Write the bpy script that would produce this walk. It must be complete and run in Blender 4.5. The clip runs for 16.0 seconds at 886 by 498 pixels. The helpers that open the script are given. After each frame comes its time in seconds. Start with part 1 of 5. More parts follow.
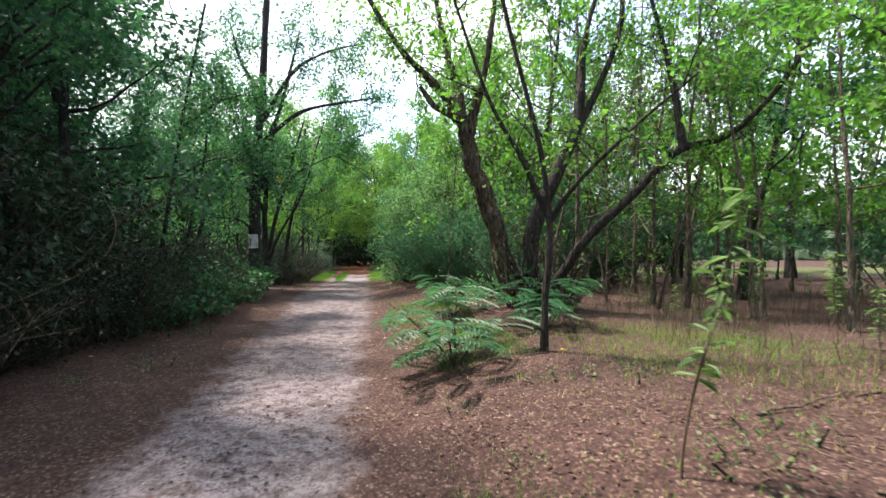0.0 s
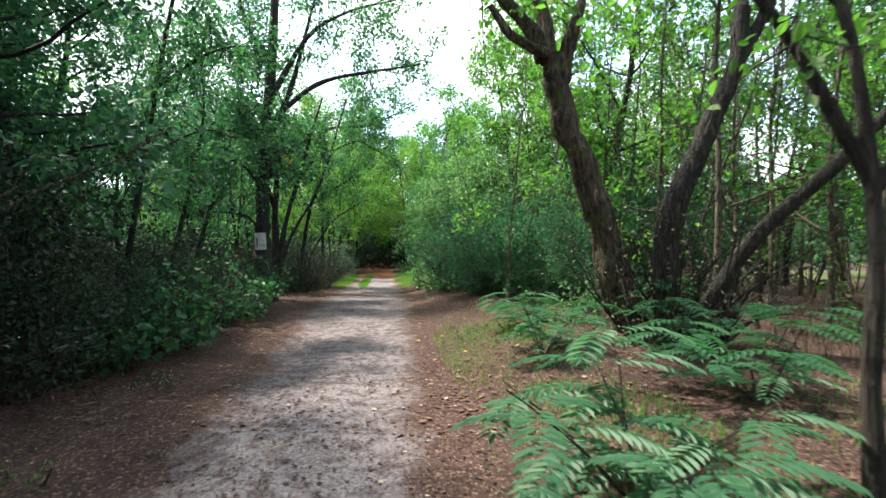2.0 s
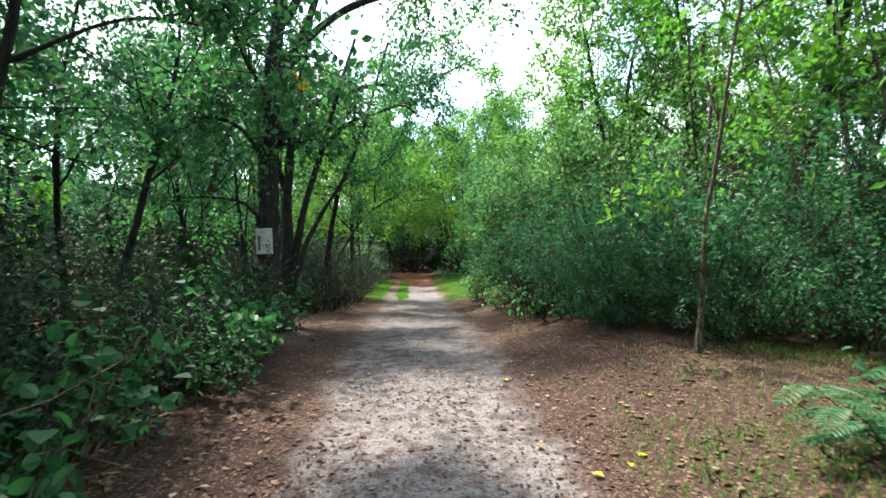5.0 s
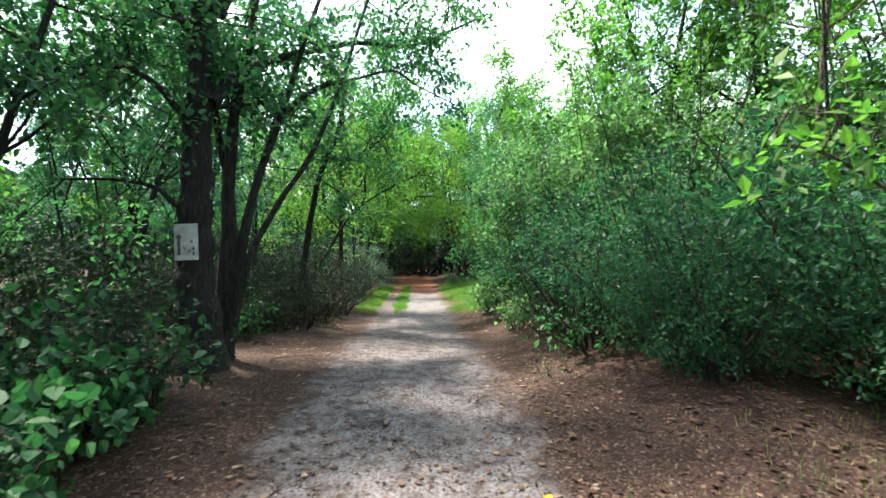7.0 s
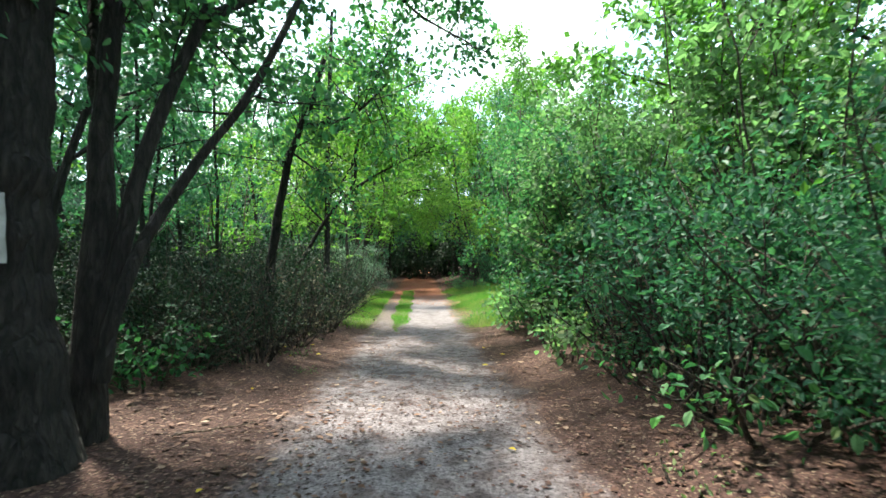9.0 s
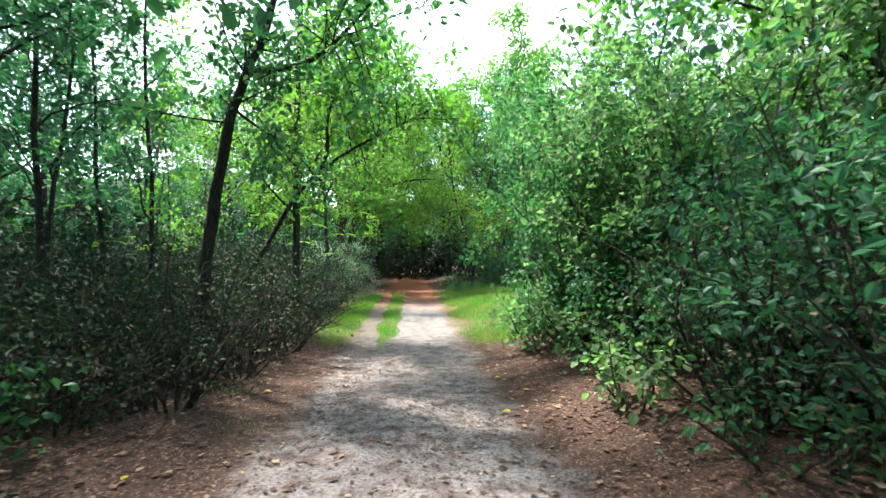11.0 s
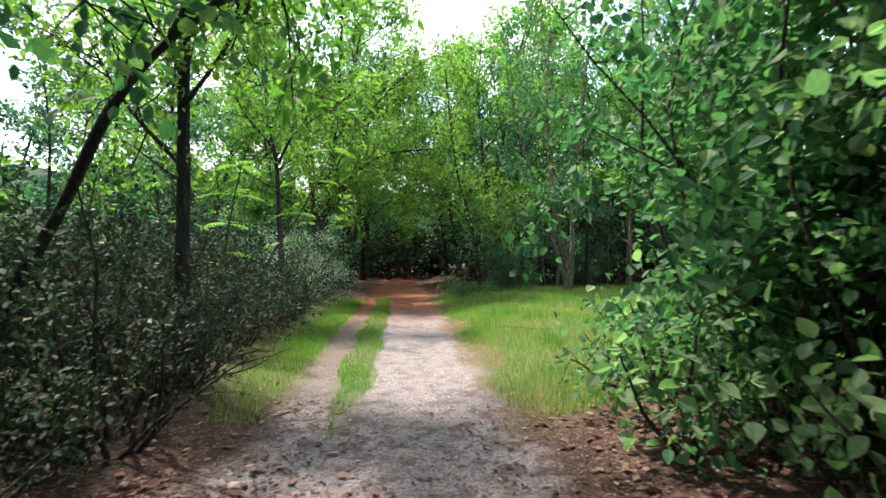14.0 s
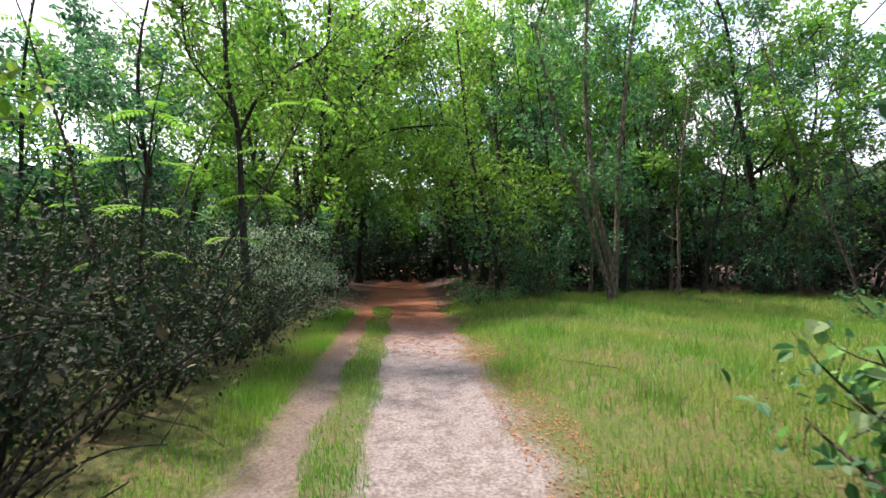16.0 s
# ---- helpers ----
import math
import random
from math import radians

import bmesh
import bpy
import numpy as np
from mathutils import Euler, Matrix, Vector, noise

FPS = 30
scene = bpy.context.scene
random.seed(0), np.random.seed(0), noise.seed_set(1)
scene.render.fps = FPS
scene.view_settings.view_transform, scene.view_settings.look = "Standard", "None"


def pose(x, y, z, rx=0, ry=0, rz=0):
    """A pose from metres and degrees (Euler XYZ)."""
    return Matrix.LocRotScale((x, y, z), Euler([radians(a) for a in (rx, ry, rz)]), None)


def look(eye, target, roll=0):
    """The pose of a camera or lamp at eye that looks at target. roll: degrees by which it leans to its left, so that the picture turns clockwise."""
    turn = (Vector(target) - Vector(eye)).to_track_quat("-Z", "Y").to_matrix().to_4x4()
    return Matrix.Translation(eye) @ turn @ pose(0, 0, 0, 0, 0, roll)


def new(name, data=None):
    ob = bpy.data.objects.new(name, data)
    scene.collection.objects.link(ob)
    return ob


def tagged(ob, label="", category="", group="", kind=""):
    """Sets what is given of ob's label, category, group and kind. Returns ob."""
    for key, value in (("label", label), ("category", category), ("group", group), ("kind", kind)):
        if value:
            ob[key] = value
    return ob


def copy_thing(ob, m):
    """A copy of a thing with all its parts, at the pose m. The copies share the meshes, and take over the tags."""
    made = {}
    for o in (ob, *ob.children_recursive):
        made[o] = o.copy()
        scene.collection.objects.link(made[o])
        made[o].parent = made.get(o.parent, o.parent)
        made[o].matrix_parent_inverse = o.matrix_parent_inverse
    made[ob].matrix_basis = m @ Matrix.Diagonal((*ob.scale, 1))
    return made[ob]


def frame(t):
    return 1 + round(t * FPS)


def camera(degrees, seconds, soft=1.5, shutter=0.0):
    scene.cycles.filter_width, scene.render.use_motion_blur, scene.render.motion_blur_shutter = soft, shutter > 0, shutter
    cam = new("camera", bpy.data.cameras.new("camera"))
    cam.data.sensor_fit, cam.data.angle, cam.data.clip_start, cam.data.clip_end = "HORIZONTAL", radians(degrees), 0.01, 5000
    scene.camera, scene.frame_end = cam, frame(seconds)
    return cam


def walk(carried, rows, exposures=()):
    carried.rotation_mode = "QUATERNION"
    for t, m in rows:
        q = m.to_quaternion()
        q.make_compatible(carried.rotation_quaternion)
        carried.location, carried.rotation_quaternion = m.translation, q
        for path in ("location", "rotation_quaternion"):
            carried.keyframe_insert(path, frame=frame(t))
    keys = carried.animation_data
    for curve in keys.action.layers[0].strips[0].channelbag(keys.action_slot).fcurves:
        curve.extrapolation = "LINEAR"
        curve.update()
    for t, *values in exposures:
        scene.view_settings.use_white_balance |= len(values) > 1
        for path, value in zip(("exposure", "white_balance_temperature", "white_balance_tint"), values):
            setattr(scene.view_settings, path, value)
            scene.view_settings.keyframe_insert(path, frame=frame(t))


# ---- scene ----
cam = camera(84.2, 16.0, soft=1.5, shutter=0.3)
EXPOSURE = 2.15
PATH = [
    (0, (-0.07, 0.299, 1.364), (-0.095, 2.298, 1.378), -0.0),
    (0.5, (-0.244, 1.119, 1.387), (-0.269, 3.119, 1.402), -0.1),
    (1, (-0.419, 1.843, 1.394), (-0.444, 3.842, 1.411), -0.1),
    (1.5, (-0.632, 2.596, 1.413), (-0.67, 4.596, 1.43), 0.0),
    (2, (-0.844, 3.313, 1.401), (-0.955, 5.309, 1.419), 0.0),
    (2.5, (-1.092, 4.069, 1.414), (-1.22, 6.064, 1.436), -0.0),
    (3, (-1.401, 4.766, 1.437), (-1.585, 6.758, 1.462), 0.0),
    (3.5, (-1.655, 5.499, 1.433), (-1.836, 7.491, 1.458), 0.0),
    (4, (-1.929, 6.165, 1.455), (-2.14, 8.154, 1.483), 0.0),
    (4.5, (-2.106, 6.903, 1.443), (-2.314, 8.892, 1.467), 0.0),
    (5, (-2.334, 7.613, 1.476), (-2.54, 9.603, 1.501), -0.0),
    (5.2, (-2.382, 7.895, 1.419), (-2.588, 9.884, 1.445), -0.0),
    (7.3, (-2.505, 10.55, 1.611), (-2.751, 12.535, 1.641), -0.0),
    (7.5, (-2.543, 10.845, 1.648), (-2.791, 12.83, 1.677), -0.0),
    (8, (-2.737, 11.537, 1.647), (-2.985, 13.521, 1.676), 0.0),
    (8.5, (-2.847, 12.211, 1.591), (-3.093, 14.196, 1.621), -0.0),
    (9, (-3.039, 12.895, 1.536), (-3.284, 14.88, 1.57), 0.0),
    (9.2, (-3.085, 13.145, 1.51), (-3.33, 15.13, 1.543), -0.0),
    (11.3, (-3.43, 15.446, 1.516), (-3.623, 17.436, 1.546), -0.0),
    (11.5, (-3.443, 15.749, 1.529), (-3.628, 17.74, 1.559), -0.0),
    (12, (-3.597, 16.537, 1.546), (-3.782, 18.528, 1.571), -0.0),
    (12.5, (-3.704, 17.265, 1.5), (-3.885, 19.257, 1.524), -0.0),
    (13, (-3.837, 17.905, 1.446), (-4.016, 19.896, 1.475), 0.0),
    (13.5, (-3.921, 18.595, 1.361), (-4.098, 20.587, 1.389), -0.0),
    (14, (-4.086, 19.321, 1.381), (-4.26, 21.313, 1.408), 0.0),
    (14.5, (-4.2, 19.988, 1.348), (-4.371, 21.981, 1.375), 0.0),
    (15, (-4.339, 20.659, 1.369), (-4.512, 22.651, 1.398), 0.0),
    (15.5, (-4.448, 21.245, 1.347), (-4.62, 23.238, 1.375), -0.0),
    (16, (-4.614, 21.874, 1.391), (-4.782, 23.867, 1.417), 0.0),
]
walk(cam, [(t, look(eye, target, roll)) for t, eye, target, roll in PATH], [(0, EXPOSURE - 0.02, 6800, 17), (2, EXPOSURE + 0.03, 6750, 7), (3.5, EXPOSURE + 0.02, 6750, 4), (5.2, EXPOSURE + 0.18, 6700, 3), (7.5, EXPOSURE + 0.33, 6600, 2), (9, EXPOSURE + 0.4, 6600, 2), (11.5, EXPOSURE + 0.56, 6650, 3), (12.5, EXPOSURE + 0.5, 6700, 6), (13.5, EXPOSURE + 0.28, 6800, 10), (16, EXPOSURE - 0.14, 7100, 20)])

# ---- sky and sun ----
SUN_HEIGHT, SUN_SIDE = 62.0, 304.0  # degrees above the horizon; degrees clockwise from +y
world = bpy.data.worlds.new("sky")
scene.world = world
world.use_nodes = True
wn = world.node_tree
sky = wn.nodes.new("ShaderNodeTexSky")
sky.sky_type, sky.sun_disc = "NISHITA", False
sky.sun_elevation, sky.sun_rotation = radians(SUN_HEIGHT), radians(SUN_SIDE)
sky.air_density, sky.dust_density = 1.0, 1.5
back = wn.nodes["Background"]
back.inputs["Strength"].default_value = 0.15
# bright broken cloud over pale blue
way = wn.nodes.new("ShaderNodeTexCoord")
cloud = wn.nodes.new("ShaderNodeTexNoise")
cloud.inputs["Scale"].default_value, cloud.inputs["Detail"].default_value = 3.2, 6.0
wn.links.new(way.outputs["Generated"], cloud.inputs["Vector"])
cover = wn.nodes.new("ShaderNodeMapRange")
for k, v in ((1, 0.36), (2, 0.56)):
    cover.inputs[k].default_value = v
wn.links.new(cloud.outputs[0], cover.inputs[0])
heaven = wn.nodes.new("ShaderNodeMix")
heaven.data_type = "RGBA"
heaven.inputs[7].default_value = (2.9, 3.25, 3.45, 1)
wn.links.new(cover.outputs[0], heaven.inputs[0])
wn.links.new(sky.outputs[0], heaven.inputs[6])
wn.links.new(heaven.outputs[2], back.inputs["Color"])
sun = new("sun", bpy.data.lights.new("sun", "SUN"))
sun.data.energy, sun.data.angle, sun.data.color = 2.7, radians(4.0), (1.0, 0.93, 0.82)
SUN_WAY = Vector((math.sin(radians(SUN_SIDE)) * math.cos(radians(SUN_HEIGHT)),
                  math.cos(radians(SUN_SIDE)) * math.cos(radians(SUN_HEIGHT)), math.sin(radians(SUN_HEIGHT))))
sun.matrix_world = look(SUN_WAY * 80, (0, 0, 0))


# ---- materials ----
def material(name):
    m = bpy.data.materials.new(name)
    m.use_nodes = True
    nt = m.node_tree
    nt.nodes.clear()
    return m, nt, nt.nodes.new("ShaderNodeOutputMaterial")


def node(nt, kind, **values):
    n = nt.nodes.new(kind)
    for key, value in values.items():
        n.inputs[key.replace("_", " ")].default_value = value
    return n


def ramp(nt, source, stops):
    n = nt.nodes.new("ShaderNodeValToRGB")
    el = n.color_ramp.elements
    while len(el) < len(stops):
        el.new(0.5)
    for e, (at, col) in zip(el, stops):
        e.position, e.color = at, (*col, 1) if len(col) == 3 else col
    nt.links.new(source, n.inputs[0])
    return n.outputs[0]


def maths(nt, op, a, b=None, c=None, clamp=False):
    n = nt.nodes.new("ShaderNodeMath")
    n.operation, n.use_clamp = op, clamp
    for k, v in enumerate((a, b, c)):
        if v is None:
            continue
        if isinstance(v, (int, float)):
            n.inputs[k].default_value = v
        else:
            nt.links.new(v, n.inputs[k])
    return n.outputs[0]


def mix(nt, fac, a, b, blend="MIX"):
    n = nt.nodes.new("ShaderNodeMix")
    n.data_type, n.blend_type = "RGBA", blend
    for k, v in ((0, fac), (6, a), (7, b)):
        if isinstance(v, (int, float)):
            n.inputs[k].default_value = v
        elif isinstance(v, tuple):
            n.inputs[k].default_value = (*v, 1)
        else:
            nt.links.new(v, n.inputs[k])
    return n.outputs[2]


def noise_at(nt, scale, detail=4.0, rough=0.55, coords=None):
    n = node(nt, "ShaderNodeTexNoise", Scale=scale, Detail=detail, Roughness=rough)
    if coords is not None:
        nt.links.new(coords, n.inputs["Vector"])
    return n.outputs[0]


def bumped(nt, height, strength, distance, bsdf):
    b = node(nt, "ShaderNodeBump", Strength=strength, Distance=distance)
    nt.links.new(height, b.inputs["Height"])
    nt.links.new(b.outputs[0], bsdf.inputs["Normal"])


def leaf_material(name, stops, through_light=0.4, rough=0.5, glow=1.5, dry=None):
    """Leaves that differ one from another, with light coming through the blade."""
    m, nt, out = material(name)
    geo = nt.nodes.new("ShaderNodeNewGeometry")
    info = nt.nodes.new("ShaderNodeObjectInfo")
    pick = maths(nt, "ADD", maths(nt, "MULTIPLY", geo.outputs["Random Per Island"], 0.8), maths(nt, "MULTIPLY", info.outputs["Random"], 0.2))
    col = ramp(nt, pick, stops)
    fine = noise_at(nt, 60.0, 2.0, coords=geo.outputs["Position"])
    col = mix(nt, 0.35, col, ramp(nt, fine, [(0.3, (0.35, 0.35, 0.35)), (0.7, (1, 1, 1))]), "MULTIPLY")
    if dry:
        blotch = ramp(nt, noise_at(nt, 0.75, 5.0, 0.65, geo.outputs["Position"]), [(0.44, (0, 0, 0)), (0.62, (1, 1, 1))])
        col = mix(nt, maths(nt, "MULTIPLY", blotch, 0.4), col, dry)
    p = node(nt, "ShaderNodeBsdfPrincipled", Roughness=rough)
    p.inputs["Specular IOR Level"].default_value = 0.3
    nt.links.new(col, p.inputs["Base Color"])
    t = nt.nodes.new("ShaderNodeBsdfTranslucent")
    nt.links.new(mix(nt, 1.0, col, (glow * 0.8, glow * 1.1, glow * 0.62), "MULTIPLY"), t.inputs["Color"])
    s = nt.nodes.new("ShaderNodeMixShader")
    s.inputs[0].default_value = through_light
    nt.links.new(p.outputs[0], s.inputs[1])
    nt.links.new(t.outputs[0], s.inputs[2])
    nt.links.new(s.outputs[0], out.inputs[0])
    return m


def bark_material(name, dark, light, moss=0.0, scale=1.0):
    m, nt, out = material(name)
    tc = nt.nodes.new("ShaderNodeTexCoord")
    mp = nt.nodes.new("ShaderNodeMapping")
    mp.inputs["Scale"].default_value = (22 * scale, 22 * scale, 4.5 * scale)
    nt.links.new(tc.outputs["Object"], mp.inputs[0])
    ridges = noise_at(nt, 1.0, 6.0, 0.65, mp.outputs[0])
    blotch = noise_at(nt, 2.2, 3.0, 0.6, tc.outputs["Object"])
    crack = nt.nodes.new("ShaderNodeTexVoronoi")
    crack.feature = "DISTANCE_TO_EDGE"
    crack.inputs["Scale"].default_value = 0.8
    warp = nt.nodes.new("ShaderNodeVectorMath")
    warp.operation = "MULTIPLY_ADD"
    nt.links.new(ridges, warp.inputs[0])
    warp.inputs[1].default_value = (1.6, 1.6, 1.6)
    nt.links.new(mp.outputs[0], warp.inputs[2])
    nt.links.new(warp.outputs[0], crack.inputs["Vector"])
    plates = maths(nt, "MULTIPLY", crack.outputs["Distance"], 4.0, clamp=True)
    col = ramp(nt, ridges, [(0.38, dark), (0.6, light), (0.75, tuple(min(1.0, 1.7 * c) for c in light))])
    col = mix(nt, 0.6, col, ramp(nt, blotch, [(0.3, (0.45, 0.42, 0.4)), (0.7, (1.0, 1.0, 1.0))]), "MULTIPLY")
    col = mix(nt, 0.7, col, ramp(nt, plates, [(0.0, (0.3, 0.28, 0.26)), (0.5, (1.0, 1.0, 1.0))]), "MULTIPLY")
    if moss:
        col = mix(nt, maths(nt, "MULTIPLY", ramp(nt, noise_at(nt, 3.5, 4.0, 0.6, tc.outputs["Object"]), [(0.5, (0, 0, 0)), (0.62, (1, 1, 1))]), moss), col, (0.10, 0.12, 0.035))
    p = node(nt, "ShaderNodeBsdfPrincipled", Roughness=0.9)
    nt.links.new(col, p.inputs["Base Color"])
    bumped(nt, maths(nt, "ADD", ridges, maths(nt, "MULTIPLY", plates, 0.5)), 1.0, 0.06, p)
    nt.links.new(p.outputs[0], out.inputs[0])
    return m


def plain(name, a, b, scale, rough=0.8, bump=0.2):
    m, nt, out = material(name)
    tc = nt.nodes.new("ShaderNodeTexCoord")
    n = noise_at(nt, scale, 5.0, 0.6, tc.outputs["Object"])
    p = node(nt, "ShaderNodeBsdfPrincipled", Roughness=rough)
    nt.links.new(ramp(nt, n, [(0.3, a), (0.7, b)]), p.inputs["Base Color"])
    bumped(nt, n, bump, 0.01, p)
    nt.links.new(p.outputs[0], out.inputs[0])
    return m


def ground_material():
    """Pale trodden sand on the track, brown litter beside it, grassy soil in the clearing."""
    m, nt, out = material("woodland_ground")
    geo = nt.nodes.new("ShaderNodeNewGeometry")
    pos = geo.outputs["Position"]
    sep = nt.nodes.new("ShaderNodeSeparateXYZ")
    nt.links.new(pos, sep.inputs[0])
    x, y = sep.outputs[0], sep.outputs[1]
    wob = maths(nt, "MULTIPLY", maths(nt, "SUBTRACT", noise_at(nt, 1.3, 6.0, 0.7, pos), 0.5), 1.5)
    u = maths(nt, "ADD", maths(nt, "ADD", x, PATH_X), maths(nt, "MULTIPLY", y, PATH_SLOPE))
    au = maths(nt, "ADD", maths(nt, "ABSOLUTE", maths(nt, "ADD", u, 0.12)), maths(nt, "MULTIPLY", wob, 0.75))
    narrow = nt.nodes.new("ShaderNodeMapRange")
    nt.links.new(y, narrow.inputs[0])
    for k, v in ((1, 5.0), (2, 14.0), (3, 0.32), (4, 0.0)):
        narrow.inputs[k].default_value = v
    au = maths(nt, "ADD", au, narrow.outputs[0])
    mr = nt.nodes.new("ShaderNodeMapRange")
    mr.interpolation_type = "SMOOTHSTEP"
    nt.links.new(au, mr.inputs[0])
    for k, v in ((1, 0.8), (2, 1.25), (3, 1.0), (4, 0.0)):
        mr.inputs[k].default_value = v
    track = mr.outputs[0]
    fine = noise_at(nt, 38.0, 6.0, 0.65, pos)
    mid = noise_at(nt, 6.0, 5.0, 0.6, pos)
    big = noise_at(nt, 0.9, 4.0, 0.6, pos)
    sand = ramp(nt, fine, [(0.32, (0.055, 0.046, 0.049)), (0.47, (0.165, 0.144, 0.153)), (0.70, (0.29, 0.26, 0.275))])
    sand = mix(nt, 0.75, sand, ramp(nt, mid, [(0.38, (0.36, 0.30, 0.28)), (0.54, (1, 1, 1))]), "MULTIPLY")
    sand = mix(nt, 0.5, sand, ramp(nt, big, [(0.3, (0.62, 0.58, 0.58)), (0.6, (1, 1, 1))]), "MULTIPLY")
    # paler sand for the clearing: its sunlight is put into the colour
    sunlit_sand = ramp(nt, fine, [(0.3, (0.085, 0.072, 0.07)), (0.5, (0.178, 0.158, 0.163)), (0.7, (0.295, 0.27, 0.278))])
    sunlit_sand = mix(nt, 0.6, sunlit_sand, ramp(nt, mid, [(0.36, (0.5, 0.43, 0.4)), (0.54, (1, 1, 1))]), "MULTIPLY")
    rut = nt.nodes.new("ShaderNodeMapRange")
    nt.links.new(maths(nt, "ADD", u, maths(nt, "MULTIPLY", wob, 0.3)), rut.inputs[0])
    for k, v in ((1, -0.6), (2, -0.3), (3, 1.0), (4, 0.0)):
        rut.inputs[k].default_value = v
    sunlit_sand = mix(nt, maths(nt, "MULTIPLY", rut.outputs[0], 0.9), sunlit_sand, ramp(nt, fine, [(0.3, (0.055, 0.042, 0.036)), (0.7, (0.165, 0.132, 0.118))]))
    litter = ramp(nt, fine, [(0.28, (0.014, 0.009, 0.008)), (0.5, (0.052, 0.029, 0.026)), (0.7, (0.11, 0.063, 0.054))])
    flakes = nt.nodes.new("ShaderNodeTexVoronoi")
    flakes.inputs["Scale"].default_value = 62.0
    nt.links.new(pos, flakes.inputs["Vector"])
    pick = nt.nodes.new("ShaderNodeSeparateColor")
    nt.links.new(flakes.outputs["Color"], pick.inputs[0])
    flake = ramp(nt, pick.outputs[0], [(0.0, (0.025, 0.016, 0.013)), (0.4, (0.048, 0.027, 0.024)), (0.75, (0.095, 0.052, 0.044)), (0.94, (0.2, 0.13, 0.10)), (1.0, (0.34, 0.27, 0.2))])
    litter = mix(nt, 0.6, litter, flake)
    litter = mix(nt, 0.6, litter, ramp(nt, mid, [(0.3, (0.45, 0.45, 0.42)), (0.65, (1, 1, 1))]), "MULTIPLY")
    turf = ramp(nt, fine, [(0.3, (0.03, 0.044, 0.014)), (0.7, (0.1, 0.12, 0.038))])
    turf = mix(nt, ramp(nt, noise_at(nt, 2.6, 4.0, 0.6, pos), [(0.5, (0, 0, 0)), (0.64, (0.7, 0.7, 0.7))]), turf, ramp(nt, fine, [(0.3, (0.05, 0.034, 0.02)), (0.7, (0.17, 0.12, 0.07))]))
    clearing = nt.nodes.new("ShaderNodeMapRange")
    nt.links.new(maths(nt, "ADD", y, maths(nt, "MULTIPLY", wob, 2.0)), clearing.inputs[0])
    for k, v in ((1, 23.0), (2, 25.0), (3, 0.0), (4, 1.0)):
        clearing.inputs[k].default_value = v
    wooded = nt.nodes.new("ShaderNodeMapRange")
    nt.links.new(maths(nt, "ADD", y, maths(nt, "MULTIPLY", wob, 1.5)), wooded.inputs[0])
    for k, v in ((1, 33.5), (2, 35.5), (3, 1.0), (4, 0.0)):
        wooded.inputs[k].default_value = v
    grassy = maths(nt, "MULTIPLY", clearing.outputs[0], wooded.outputs[0])
    sand = mix(nt, clearing.outputs[0], sand, sunlit_sand)
    wide = mix(nt, grassy, litter, turf)
    leafy = nt.nodes.new("ShaderNodeMapRange")
    nt.links.new(maths(nt, "ADD", y, maths(nt, "MULTIPLY", wob, 2.5)), leafy.inputs[0])
    for k, v in ((1, 29.5), (2, 33.0), (3, 0.0), (4, 1.0)):
        leafy.inputs[k].default_value = v
    red = ramp(nt, fine, [(0.25, (0.06, 0.02, 0.014)), (0.5, (0.22, 0.08, 0.045)), (0.75, (0.36, 0.15, 0.085))])
    sand = mix(nt, maths(nt, "MULTIPLY", leafy.outputs[0], 0.95), sand, red)
    ridge = nt.nodes.new("ShaderNodeMapRange")
    ridge.interpolation_type = "SMOOTHSTEP"
    nt.links.new(maths(nt, "ADD", maths(nt, "ABSOLUTE", maths(nt, "ADD", u, 0.56)), maths(nt, "MULTIPLY", wob, 0.25)), ridge.inputs[0])
    for k, v in ((1, 0.1), (2, 0.28), (3, 1.0), (4, 0.0)):
        ridge.inputs[k].default_value = v
    green_ridge = maths(nt, "MULTIPLY", maths(nt, "MULTIPLY", ridge.outputs[0], clearing.outputs[0]), maths(nt, "SUBTRACT", 1.0, leafy.outputs[0]))
    sand = mix(nt, maths(nt, "MULTIPLY", green_ridge, 0.8), sand, turf)
    col = mix(nt, track, wide, sand)
    p = node(nt, "ShaderNodeBsdfPrincipled", Roughness=0.95)
    p.inputs["Specular IOR Level"].default_value = 0.2
    nt.links.new(col, p.inputs["Base Color"])
    h = maths(nt, "ADD", maths(nt, "ADD", fine, maths(nt, "MULTIPLY", mid, 2.0)), maths(nt, "MULTIPLY", pick.outputs[1], 0.6))
    bumped(nt, h, 0.6, 0.02, p)
    nt.links.new(p.outputs[0], out.inputs[0])
    return m


PATH_X, PATH_SLOPE = 0.75, 0.172
GREEN_DEEP = leaf_material("deep_green_leaf", [(0.0, (0.032, 0.095, 0.054)), (0.5, (0.058, 0.164, 0.083)), (0.9, (0.110, 0.240, 0.098)), (1.0, (0.218, 0.277, 0.105))], 0.42, 0.62)
# near-black leaf: the shade under the canopy is put into this colour
GREEN_SHADOWED = leaf_material("shade_coloured_leaf", [(0.0, (0.009, 0.020, 0.014)), (0.55, (0.019, 0.040, 0.025)), (0.9, (0.039, 0.070, 0.042)), (1.0, (0.083, 0.079, 0.051))], 0.22, 0.72)
# darker copy of the wood leaf: weaker light is put into the colour
GREEN_SHADE = leaf_material("shaded_wood_leaf", [(0.0, (0.024, 0.074, 0.052)), (0.5, (0.047, 0.140, 0.085)), (0.93, (0.091, 0.218, 0.117)), (1.0, (0.218, 0.262, 0.103))], 0.4)
